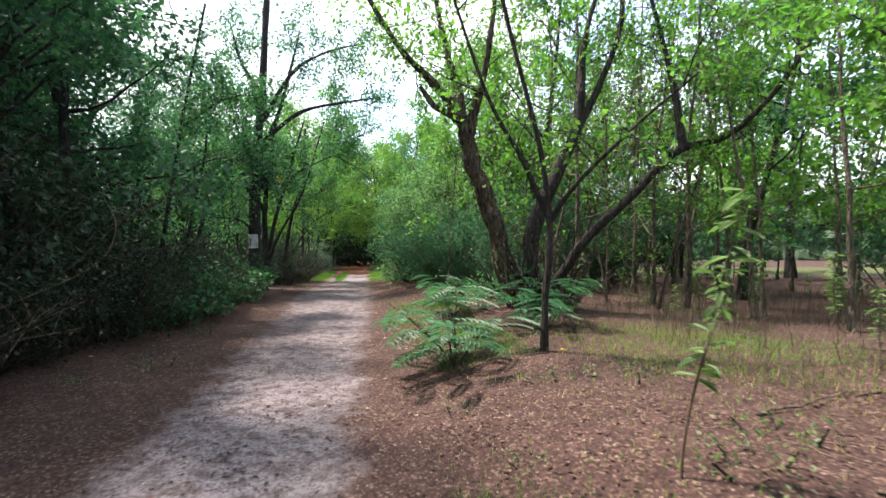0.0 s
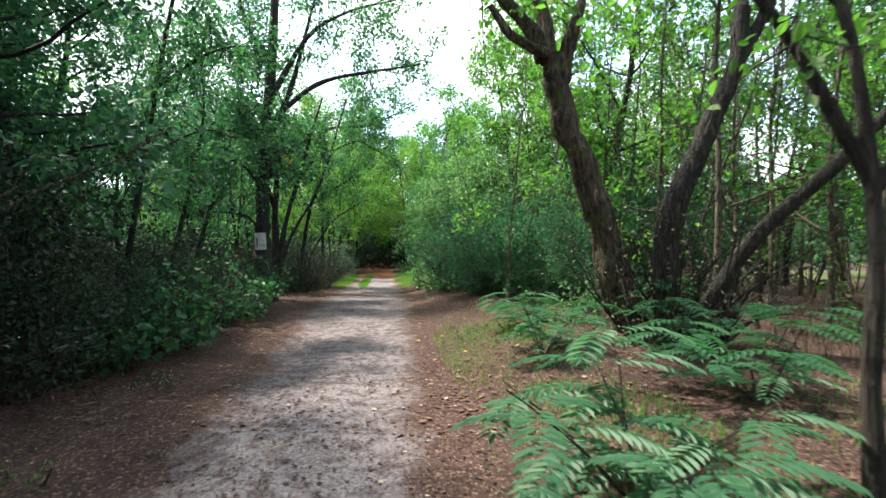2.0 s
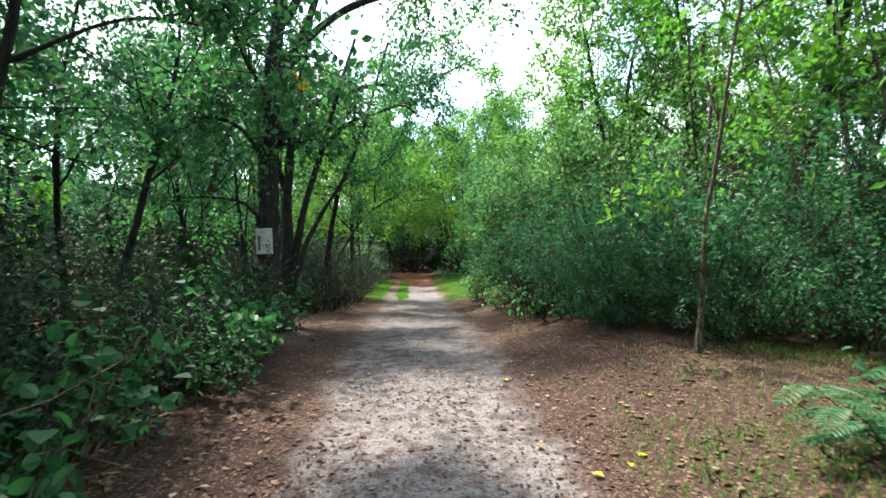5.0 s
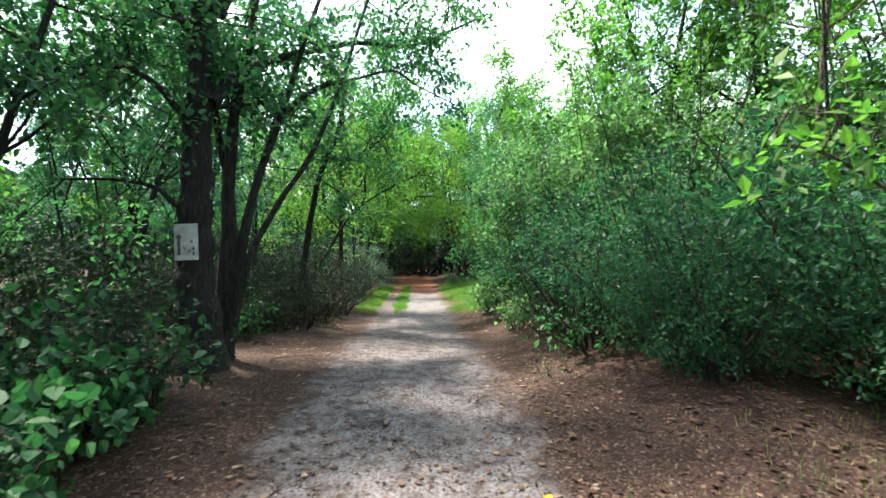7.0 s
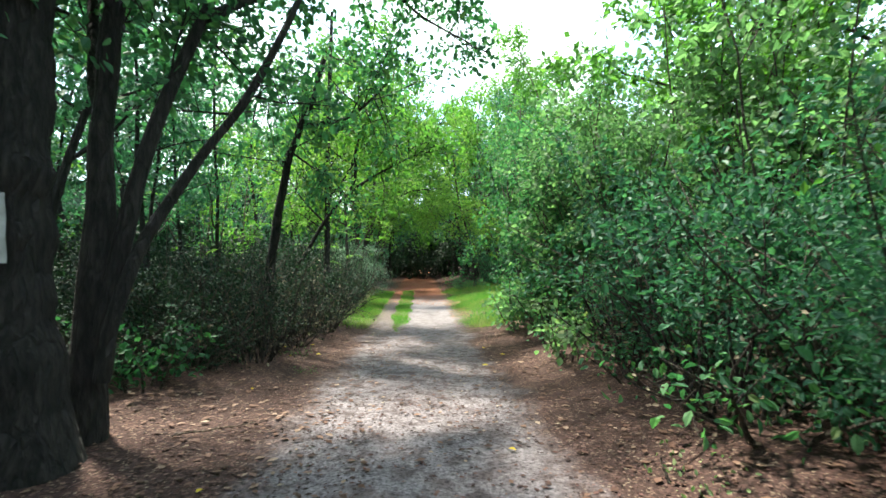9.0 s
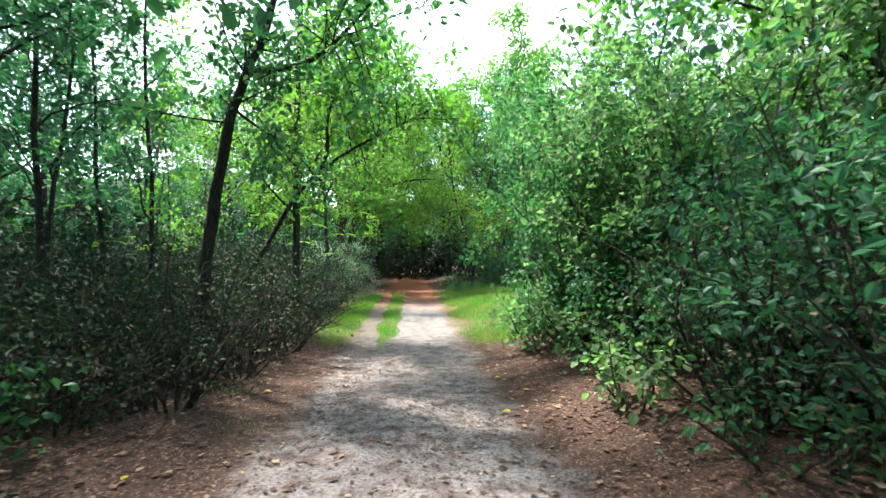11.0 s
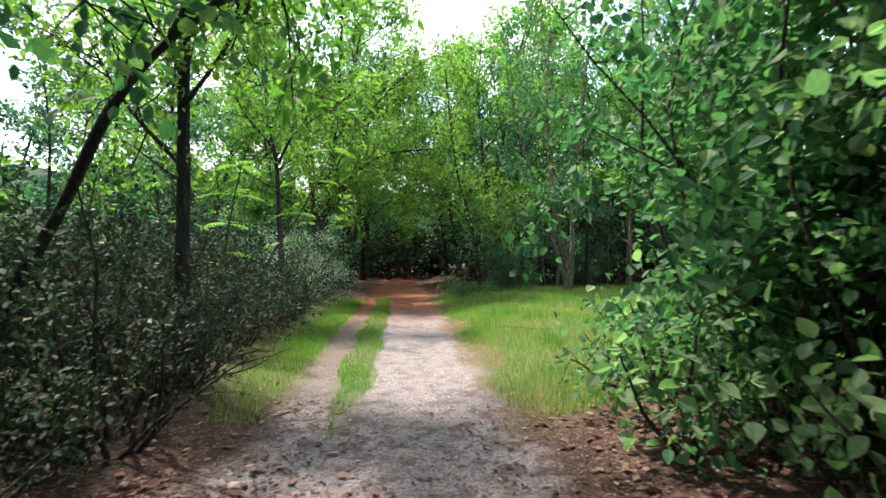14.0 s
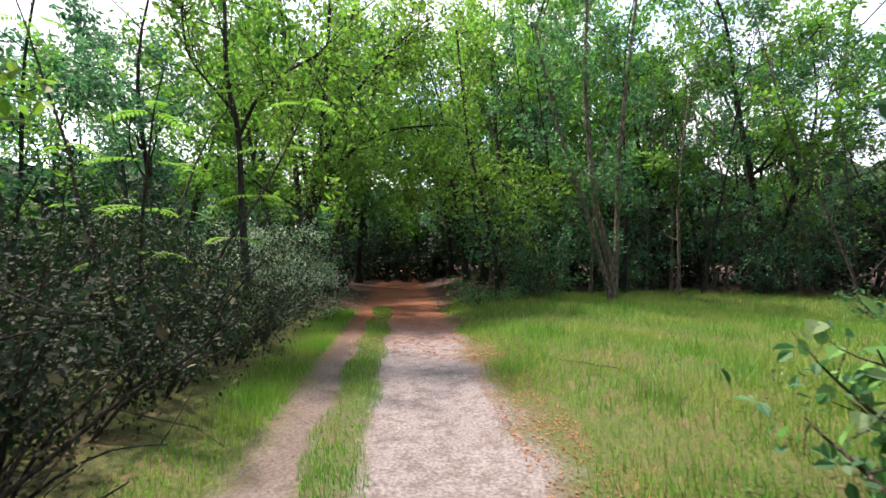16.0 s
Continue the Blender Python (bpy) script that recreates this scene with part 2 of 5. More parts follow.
GREEN_BRIGHT = leaf_material("fresh_green_leaf", [(0.0, (0.055, 0.13, 0.034)), (0.5, (0.105, 0.225, 0.045)), (0.94, (0.16, 0.29, 0.06)), (1.0, (0.3, 0.29, 0.06))], 0.5)
# autumn yellow-green, raised further so the colour itself gives the sunlit look
GREEN_LIME = leaf_material("sunlit_yellow_green_leaf", [(0.0, (0.075, 0.16, 0.035)), (0.5, (0.13, 0.24, 0.046)), (0.93, (0.2, 0.29, 0.06)), (1.0, (0.32, 0.29, 0.07))], 0.5)
GREEN_BUSH = leaf_material("bush_leaf", [(0.0, (0.074, 0.141, 0.075)), (0.5, (0.133, 0.224, 0.119)), (0.93, (0.222, 0.319, 0.167)), (1.0, (0.355, 0.371, 0.183))], 0.5, 0.62, 1.6)
GREEN_FROND = leaf_material("frond_leaf", [(0.0, (0.025, 0.090, 0.045)), (0.6, (0.045, 0.140, 0.068)), (1.0, (0.088, 0.206, 0.083))], 0.4)
GREEN_GREY = leaf_material("grey_green_leaf", [(0.0, (0.081, 0.135, 0.101)), (0.6, (0.162, 0.243, 0.189)), (1.0, (0.338, 0.405, 0.338))], 0.3, 0.35)
GREEN_WEED = leaf_material("weed_leaf", [(0.0, (0.08, 0.14, 0.06)), (0.6, (0.15, 0.225, 0.10)), (1.0, (0.3, 0.34, 0.18))], 0.4)
DRY_BROWN = leaf_material("dry_stalk", [(0.0, (0.05, 0.04, 0.03)), (0.6, (0.13, 0.10, 0.07)), (1.0, (0.32, 0.28, 0.2))], 0.2, 0.8, 1.0)
LITTER = leaf_material("fallen_leaf", [(0.0, (0.018, 0.010, 0.010)), (0.4, (0.052, 0.026, 0.024)), (0.75, (0.125, 0.06, 0.052)), (0.92, (0.21, 0.13, 0.11)), (1.0, (0.5, 0.43, 0.35))], 0.15, 0.75, 1.0)
LITTER_LARGE = leaf_material("large_fallen_leaf", [(0.0, (0.035, 0.02, 0.016)), (0.45, (0.11, 0.055, 0.04)), (0.78, (0.19, 0.105, 0.075)), (0.96, (0.32, 0.22, 0.165)), (1.0, (0.55, 0.48, 0.38))], 0.15, 0.7, 1.0)
LITTER_RED = leaf_material("red_fallen_leaf", [(0.0, (0.10, 0.035, 0.022)), (0.5, (0.27, 0.10, 0.05)), (1.0, (0.42, 0.22, 0.11))], 0.15, 0.75, 1.0)
YELLOW = leaf_material("yellow_leaf", [(0.0, (0.5, 0.3, 0.02)), (1.0, (0.65, 0.5, 0.05))], 0.3, 0.6, 1.0)
GRASS = leaf_material("grass_blade", [(0.0, (0.05, 0.14, 0.03)), (0.5, (0.11, 0.27, 0.04)), (0.88, (0.18, 0.32, 0.05)), (1.0, (0.38, 0.36, 0.13))], 0.4, 0.6, 1.5, (0.30, 0.25, 0.10))
GRASS_TUFT = leaf_material("tuft_blade", [(0.0, (0.033, 0.099, 0.022)), (0.5, (0.072, 0.187, 0.033)), (0.9, (0.132, 0.264, 0.050)), (1.0, (0.330, 0.330, 0.110))], 0.4, 0.6)
STRAW = leaf_material("straw_blade", [(0.0, (0.2, 0.19, 0.07)), (0.5, (0.36, 0.30, 0.12)), (1.0, (0.5, 0.42, 0.2))], 0.35, 0.6)
BARK = bark_material("grey_brown_bark", (0.010, 0.008, 0.007), (0.075, 0.06, 0.05))
BARK_DARK = bark_material("dark_bark", (0.006, 0.005, 0.0045), (0.038, 0.032, 0.029))
BARK_MOSSY = bark_material("gnarled_mossy_bark", (0.014, 0.01, 0.008), (0.17, 0.112, 0.075), 0.6, 0.9)
BARK_PALE = bark_material("pale_young_bark", (0.08, 0.066, 0.05), (0.3, 0.25, 0.19), 0.3, 1.4)
BARK_TWIG = bark_material("twig_bark", (0.04, 0.032, 0.026), (0.16, 0.125, 0.10), 0.0, 2.0)
DEAD_WOOD = bark_material("dead_wood", (0.09, 0.065, 0.045), (0.34, 0.27, 0.20), 0.0, 1.5)
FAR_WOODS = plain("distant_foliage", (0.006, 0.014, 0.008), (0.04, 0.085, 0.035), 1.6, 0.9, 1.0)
PAPER = plain("weathered_white_sheet", (0.36, 0.36, 0.35), (0.66, 0.66, 0.65), 9.0, 0.55, 0.1)
INK = plain("faded_dark_print", (0.05, 0.05, 0.055), (0.14, 0.14, 0.15), 30.0, 0.6, 0.0)
METAL = plain("nail_steel", (0.2, 0.2, 0.2), (0.4, 0.4, 0.4), 50.0, 0.4, 0.0)
GROUND = ground_material()


# ---- lie of the land ----
def path_x(y):
    return -PATH_X - PATH_SLOPE * y


def rise(a, b, v):
    v = np.clip((v - a) / (b - a), 0, 1)
    return v * v * (3 - 2 * v)


def ground_z(x, y):
    x, y = np.asarray(x, float), np.asarray(y, float)
    u = x - path_x(y)
    z = 0.34 * rise(0.9, 3.0, u) + 0.07 * rise(1.2, 2.8, -u) + 0.12 * np.exp(-((y - 15.5) / 3.2) ** 2) - 0.03 * np.exp(-((y - 22.5) / 2.5) ** 2)
    rough = 0.012 * np.sin(5.1 * x + 1.3 * y) * np.sin(4.3 * y - 0.7 * x) + 0.05 * np.sin(0.9 * x + 0.5) * np.sin(0.7 * y + 1.1) * rise(1.5, 4.0, np.abs(u))
    ruts = -0.025 * np.exp(-((u - 0.35) / 0.3) ** 2) - 0.02 * np.exp(-((u + 0.8) / 0.18) ** 2)
    return z + rough + ruts


def beside(u, y):
    """The ground's place at u metres to the right of the track's middle."""
    x = path_x(y) + u
    return (float(x), float(y), float(ground_z(x, y)))


# ---- mesh helpers ----
def raw_mesh(name, verts, faces, mat, smooth=False):
    """A mesh from an array of places and an array of equal-sided faces."""
    verts, faces = np.asarray(verts, np.float32), np.asarray(faces, np.int32)
    me = bpy.data.meshes.new(name)
    k = faces.shape[1]
    me.vertices.add(len(verts))
    me.vertices.foreach_set("co", verts.ravel())
    me.loops.add(faces.size)
    me.loops.foreach_set("vertex_index", faces.ravel())
    me.polygons.add(len(faces))
    me.polygons.foreach_set("loop_start", np.arange(0, faces.size, k, dtype=np.int32))
    me.polygons.foreach_set("use_smooth", np.full(len(faces), smooth))
    me.update(calc_edges=True)
    me.materials.append(mat)
    return me


def piece(name, me, parent=None, label=""):
    ob = new(name, me)
    if parent is not None:
        ob.parent = parent
    return tagged(ob, label)


def unit(v):
    return v / np.maximum(np.linalg.norm(v, axis=-1, keepdims=True), 1e-9)


def blades(rng, at, way, size, width=0.5, fold=0.25, up=0.6, full=False):
    """Leaf blades: places, directions and lengths to (verts, faces). full gives a rounder, six-cornered blade."""
    n = len(at)
    way = unit(way)
    nrm = unit(rng.normal(size=(n, 3)) * (1 - up) + np.array([0, 0, up]))
    side = unit(np.cross(way, nrm))
    nrm = np.cross(side, way)
    L, W = size[:, None], size[:, None] * width * 0.5
    lift = nrm * W * fold
    if full == 2:
        droop = nrm * L * 0.14
        cols = [at]
        for sgn in (1, -1):
            pts = [at + way * L * a + side * W * w * sgn + lift * w - droop * a * a for a, w in ((0.16, 0.62), (0.42, 1.0), (0.74, 0.66))]
            cols += pts + [at + way * L - droop] if sgn == 1 else pts[::-1]
        v = np.stack(cols, 1)
        f = np.array([[0, 1, 2, 3, 4], [0, 4, 5, 6, 7]])
    elif full:
        droop = nrm * L * 0.12
        v = np.stack([at, at + way * L * 0.3 + side * W * 0.92 + lift, at + way * L * 0.68 + side * W * 0.78 + lift * 0.8, at + way * L - droop,
                      at + way * L * 0.68 - side * W * 0.78 + lift * 0.8, at + way * L * 0.3 - side * W * 0.92 + lift], 1)
        f = np.array([[0, 1, 2, 3], [0, 3, 4, 5]])
    else:
        v = np.stack([at, at + way * L * 0.45 + side * W + lift, at + way * L, at + way * L * 0.45 - side * W + lift], 1)
        f = np.array([[0, 1, 2], [0, 2, 3]])
    k = v.shape[1]
    return v.reshape(-1, 3), (f[None] + (np.arange(n) * k)[:, None, None]).reshape(-1, f.shape[1])


def tubes(limbs, sides=7, knots=0.0, rng=None):
    """Tapered, bent tubes along (points, radii) joined into one (verts, faces)."""
    vs, fs, base = [], [], 0
    for pts, rad in limbs:
        pts, rad = np.asarray(pts, float), np.asarray(rad, float)
        k = sides if rad.max() > 0.03 else (5 if rad.max() > 0.012 else 3)
        tan = unit(np.gradient(pts, axis=0))
        ref = np.array([1.0, 0.13, 0.07]) if abs(tan[:, 0]).mean() < 0.8 else np.array([0.1, 1.0, 0.0])
        a = unit(np.cross(tan, ref))
        b = np.cross(tan, a)
        ang = np.linspace(0, 2 * np.pi, k, endpoint=False)
        r = rad[:, None] * np.ones(k)
        if knots and rng is not None:
            s = np.linspace(0, 1, len(pts))[:, None] * np.linalg.norm(np.diff(pts, axis=0), axis=1).sum()
            for h in (2, 3, 5):
                r = r * (1 + knots * rng.uniform(0.5, 1.0) * np.cos(h * ang + rng.uniform(0, 6.3) + 1.2 * np.sin(s * rng.uniform(0.8, 2.2) + rng.uniform(0, 6.3))))
            for _ in range(3):
                r = r * (1 + 0.6 * knots * np.sin(s * rng.uniform(2, 9) + rng.uniform(0, 6.3)))
            r = r * (1 + 0.3 * knots * rng.normal(size=r.shape))
        ring = pts[:, None] + r[..., None] * (np.cos(ang)[:, None] * a[:, None] + np.sin(ang)[:, None] * b[:, None])
        vs.append(ring.reshape(-1, 3))
        i, j = np.meshgrid(np.arange(len(pts) - 1), np.arange(k), indexing="ij")
        q = np.stack([i * k + j, i * k + (j + 1) % k, (i + 1) * k + (j + 1) % k, (i + 1) * k + j], -1).reshape(-1, 4)
        fs.append(q + base)
        base += len(pts) * k
    return np.concatenate(vs), np.concatenate(fs)


def bent(rng, start, way, length, steps=6, wander=0.12, lift=0.0):
    """A wandering line from start."""
    pts, d = [np.array(start, float)], unit(np.array(way, float))
    for _ in range(steps):
        d = unit(d + rng.normal(size=3) * wander + np.array([0, 0, lift]))
        pts.append(pts[-1] + d * length / steps)
    return np.array(pts)


def spline(points, steps=6):
    """A smooth line through a few places."""
    p = np.array(points, float)
    p = np.vstack([2 * p[0] - p[1], p, 2 * p[-1] - p[-2]])
    out = []
    for i in range(1, len(p) - 2):
        for s in np.linspace(0, 1, steps, endpoint=False):
            out.append(0.5 * (2 * p[i] + (p[i + 1] - p[i - 1]) * s + (2 * p[i - 1] - 5 * p[i] + 4 * p[i + 1] - p[i + 2]) * s * s
                              + (3 * p[i] - p[i - 1] - 3 * p[i + 1] + p[i + 2]) * s ** 3))
    out.append(p[-2])
    return np.array(out)


def taper(n, a, b, power=1.0):
    return a + (b - a) * np.linspace(0, 1, n) ** power


def side_shoots(rng, line, count, length, spread=0.9, lift=0.15, start=0.25, wander=0.14):
    """Smaller limbs off a line, as lines."""
    out = []
    for _ in range(count):
        f = rng.uniform(start, 1.0)
        i = min(int(f * (len(line) - 1)), len(line) - 2)
        d = unit(line[i + 1] - line[i])
        w = unit(d * (1 - spread * 0.6) + unit(rng.normal(size=3)) * spread + np.array([0, 0, lift]))
        out.append(bent(rng, line[i] + (line[i + 1] - line[i]) * rng.random(), w, length * rng.uniform(0.6, 1.15), 3, wander))
    return out


def leaves_on(rng, lines, per_metre, size, reach=0.12, droop=0.2, **kw):
    """Leaves set along twig lines, thicker to their ends."""
    at, way = [], []
    for ln in lines:
        seg = np.linalg.norm(np.diff(ln, axis=0), axis=1).sum()
        n = max(3, int(seg * per_metre))
        f = np.sqrt(rng.uniform(0.02, 1, n)) * (len(ln) - 1)
        i = np.minimum(f.astype(int), len(ln) - 2)
        d = ln[i + 1] - ln[i]
        at.append(ln[i] + d * (f - i)[:, None] + rng.normal(size=(n, 3)) * reach)
        way.append(unit(d) * 0.5 + rng.normal(size=(n, 3)) * 0.7 + np.array([0, 0, -droop]))
    at, way = np.concatenate(at), np.concatenate(way)
    return blades(rng, at, way, rng.uniform(0.6, 1.25, len(at)) * size, **kw)


def join(parts):
    vs, fs, base = [], [], 0
    for v, f in parts:
        vs.append(v)
        fs.append(f + base)
        base += len(v)
    return np.concatenate(vs), np.concatenate(fs)


def rooted(name, label, category, group=""):
    return tagged(new(name), label, category, group)


# ---- kinds of plants ----
def woodland_tree(seed, height, leaf_mat, bark, label, trunk_r=0.12, first=0.3, limbs=13, reach=2.6, per_metre=60, leaf=0.15, lean=0.05, name="tree", group="woodland trees", spray=0.12, twiggy=2):
    """A slender forest tree: wandering trunk, rising limbs, twigs, and loose sprays of leaves."""
    rng = np.random.default_rng(seed)
    top = rooted(name, label, "tree", group)
    line = bent(rng, (0, 0, -0.1), (rng.normal() * lean, rng.normal() * lean, 1), height, 12, 0.07, 0.05)
    rad = taper(len(line), trunk_r, trunk_r * 0.12, 0.8)
    rad[0] *= 1.5
    big, twigs = [], []
    for k in range(limbs):
        f = first + (1 - first) * (k + rng.random()) / limbs
        i = min(int(f * (len(line) - 1)), len(line) - 2)
        a = k * 2.4 + rng.normal() * 0.5
        L = reach * (1.15 - 0.6 * f) * rng.uniform(0.6, 1.2)
        limb = bent(rng, line[i], (math.cos(a), math.sin(a), rng.uniform(0.2, 0.9)), L, 6, 0.16, 0.03)
        big.append((limb, taper(len(limb), rad[i] * 0.5, 0.008)))
        twigs += side_shoots(rng, limb, 7, L * 0.42)
        twigs.append(limb[3:])
    twigs += side_shoots(rng, line[-4:], 5, reach * 0.4)
    piece("trunk", raw_mesh("trunk", *tubes([(line, rad)], 9, 0.05, rng), bark, True), top)
    for limb in big:
        piece("limb", raw_mesh("limb", *tubes([limb], 5), bark, True), top)
    tagged(piece("twigwork", raw_mesh("twigwork", *tubes([(t, taper(len(t), 0.011, 0.003)) for t in twigs[::twiggy]]), bark, True), top), kind="stuff")
    piece("crown", raw_mesh("crown", *leaves_on(rng, twigs, per_metre, leaf, spray, width=0.55), leaf_mat), top)
    return top


def shrub(seed, height, spread, leaf_mat, label, stems=16, per_metre=26, leaf=0.07, full=False, name="shrub", group="thicket shrubs", low=0.1, bark=None, width=0.6, thin=2):
    """A many-stemmed bush."""
    rng = np.random.default_rng(seed)
    top = rooted(name, label, "shrub", group)
    stem_lines, twigs = [], []
    for k in range(stems):
        a = k * 2.399 + rng.normal() * 0.3
        out = spread * math.sqrt((k + 0.5) / stems)
        L = height * rng.uniform(0.7, 1.1)
        ln = bent(rng, (0.18 * math.cos(a), 0.18 * math.sin(a), -0.05), (math.cos(a) * out / height, math.sin(a) * out / height, 0.8), L, 7, 0.13, -0.02)
        stem_lines.append(ln)
        twigs += side_shoots(rng, ln, 8, height * 0.26, 1.0, 0.1, low)
    for s in stem_lines:
        piece("stem", raw_mesh("stem", *tubes([(s, taper(len(s), 0.018, 0.005))], 4), bark or BARK_TWIG, True), top)
    tagged(piece("twigwork", raw_mesh("twigwork", *tubes([(t, taper(len(t), 0.006, 0.002)) for t in twigs[::thin]], 4), bark or BARK_TWIG, True), top), kind="stuff")
    piece("foliage", raw_mesh("foliage", *leaves_on(rng, twigs, per_metre, leaf, 0.09, full=full, width=width), leaf_mat), top)
    return top


def frond(rng, start, way, length, leaflet, pairs=9, droop=0.22):
    """A feathered leaf: its stalk line and its leaflets."""
    ln = bent(rng, start, way, length, 5, 0.03, -droop * 0.7)
    f = np.linspace(0.18, 1.0, pairs) * (len(ln) - 1)
    i = np.minimum(f.astype(int), len(ln) - 2)
    d = unit(ln[i + 1] - ln[i])
    p = ln[i] + (ln[i + 1] - ln[i]) * (f - i)[:, None]
    s = unit(np.cross(d, np.array([0, 0, 1.0])))
    sz = leaflet * (0.75 + 0.5 * np.sin(np.linspace(0.3, 2.9, pairs)))
    at = np.concatenate([p, p, p[-1:]])
    way2 = np.concatenate([s + d * 0.45 - [0, 0, 0.12], -s + d * 0.45 - [0, 0, 0.12], d[-1:]])
    v, f = blades(rng, at, way2, np.concatenate([sz, sz, sz[-1:]]), width=0.36, fold=0.15, up=0.93, full=True)
    rows = np.arange(pairs)
    same = np.arange(len(v))
    same[6 * (pairs + rows)] = 6 * rows
    same[12 * pairs] = 6 * (pairs - 1)
    low = len(v) + rows
    spine = np.stack([6 * rows[:-1], 6 * rows[1:], low[1:], low[:-1]], 1)
    return ln, (np.concatenate([v, p - [0, 0, 0.003]]), np.concatenate([same[f], spine]))


def feather_shrub(seed, height, spread, label, stems=6, fronds=9, length=0.5, leaflet=0.1, name="feather_leaved_shrub", mat=None, thick=0.014, group="feather-leaved shrubs"):
    """A young feather-leaved shrub: arching stems with fronds along them."""
    rng = np.random.default_rng(seed)
    top = rooted(name, label, "shrub", group)
    lines, leaf = [], []
    for k in range(stems):
        a = k * 2.399 + rng.normal() * 0.3
        ln = bent(rng, (0, 0, -0.05), (math.cos(a) * spread / height, math.sin(a) * spread / height, 1), height * rng.uniform(0.7, 1.1), 7, 0.08, -0.08)
        lines.append((ln, taper(len(ln), thick, 0.004)))
        for j in range(fronds):
            f = 0.3 + 0.7 * (j + 1) / fronds
            i = min(int(f * 7), 6)
            b = j * 2.2 + rng.normal() * 0.3
            st, lf = frond(rng, ln[i], (math.cos(b), math.sin(b), 0.35), length * rng.uniform(0.7, 1.15), leaflet)
            leaf.append(lf)
    for s in lines:
        piece("stem", raw_mesh("stem", *tubes([s], 5), BARK_TWIG, True), top)
    for lf in leaf:
        piece("frond", raw_mesh("frond", *lf, mat or GREEN_FROND), top)
    return top


def tall_weed(seed, height, label, name="tall_weed"):
    """A single-stalked weed with drooping lance-shaped leaves."""
    rng = np.random.default_rng(seed)
    top = rooted(name, label, "weed", "tall weeds")
    ln = bent(rng, (0, 0, -0.03), (rng.normal() * 0.05, rng.normal() * 0.05, 1), height, 8, 0.04)
    n = int(48 * height)
    f = rng.uniform(0.35, 1, n) * 8
    i = np.minimum(f.astype(int), 7)
    at = ln[i] + (ln[i + 1] - ln[i]) * (f - i)[:, None]
    a = rng.uniform(0, 6.28, n)
    way = np.stack([np.cos(a), np.sin(a), rng.uniform(-0.5, 0.3, n)], 1)
    piece("stalk", raw_mesh("stalk", *tubes([(ln, taper(len(ln), 0.009, 0.004))], 5), DRY_BROWN, True), top)
    piece("leaves", raw_mesh("leaves", *blades(rng, at, way, rng.uniform(0.07, 0.16, n), width=0.28, up=0.9, full=True), GREEN_WEED), top)
    return top


def shaped_tree(name, label, bark, stems, leaf_mat, seed, shoots=6, shoot_len=1.2, per_metre=15, leaf=0.11, twig_n=6, knots=0.05, sides=12, crown_from=0.45):
    """A tree with its own drawn trunk and limbs. stems: (part name, places, first radius, last radius, leafy)."""
    rng = np.random.default_rng(seed)
    x0, y0, z0 = stems[0][1][0]
    top = rooted(name, label, "tree")
    top.location = (x0, y0, z0)
    off = np.array([x0, y0, z0])
    small, twigs = [], []
    for part_name, pts, r0, r1, leafy in stems:
        ln = spline(pts, 12) - off
        rad = taper(len(ln), r0, r1, 0.8)
        if part_name == "trunk":
            flare = np.linspace(0, 1, len(ln)) * np.linalg.norm(np.diff(ln, axis=0), axis=1).sum()
            rad = rad * (1 + 0.45 * np.exp(-flare / 0.35))
            ln[:, 2] -= 0.3 * np.exp(-flare / 0.2)
        s = np.arange(len(ln))[:, None] * 0.35
        ln = ln + np.sin(s * rng.uniform(0.7, 1.4, (1, 3)) + rng.uniform(0, 6.3, (1, 3))) * r1 * 0.14 * np.minimum(1, s)
        piece(part_name, raw_mesh(part_name, *tubes([(ln, rad)], sides, knots, rng), bark, True), top)
        if leafy:
            for s in side_shoots(rng, ln, int(shoots * leafy), shoot_len, 0.9, 0.1, crown_from):
                small.append((s, taper(len(s), max(0.012, r1 * 0.35), 0.005)))
                twigs.append(s[2:])
                for tw in side_shoots(rng, s, twig_n, shoot_len * 0.45, 1.0, 0.05, 0.2):
                    twigs.append(tw)
                    small.append((tw, taper(len(tw), 0.007, 0.002)))
    tagged(piece("twigwork", raw_mesh("twigwork", *tubes(small, 4), bark, True), top), kind="stuff")
    piece("crown", raw_mesh("crown", *leaves_on(rng, twigs, per_metre, leaf, 0.1, width=0.6, full=2), leaf_mat), top)
    return top


def scatter(proto, spots, seed, sizes=(0.85, 1.2)):
    """Copies of a plant; the first spot takes the plant itself. spots: (x, y, z[, size])."""
    rng = random.Random(seed)
    for k, s in enumerate(spots):
        size = (s[3] if len(s) > 3 else 1.0) * rng.uniform(*sizes)
        m = Matrix.LocRotScale(s[:3], Euler((0, 0, rng.uniform(0, 6.28))), (size * rng.uniform(0.92, 1.08), size * rng.uniform(0.92, 1.08), size))
        if k == 0:
            proto.matrix_basis = m
        else:
            copy_thing(proto, Matrix.Identity(4)).matrix_basis = m


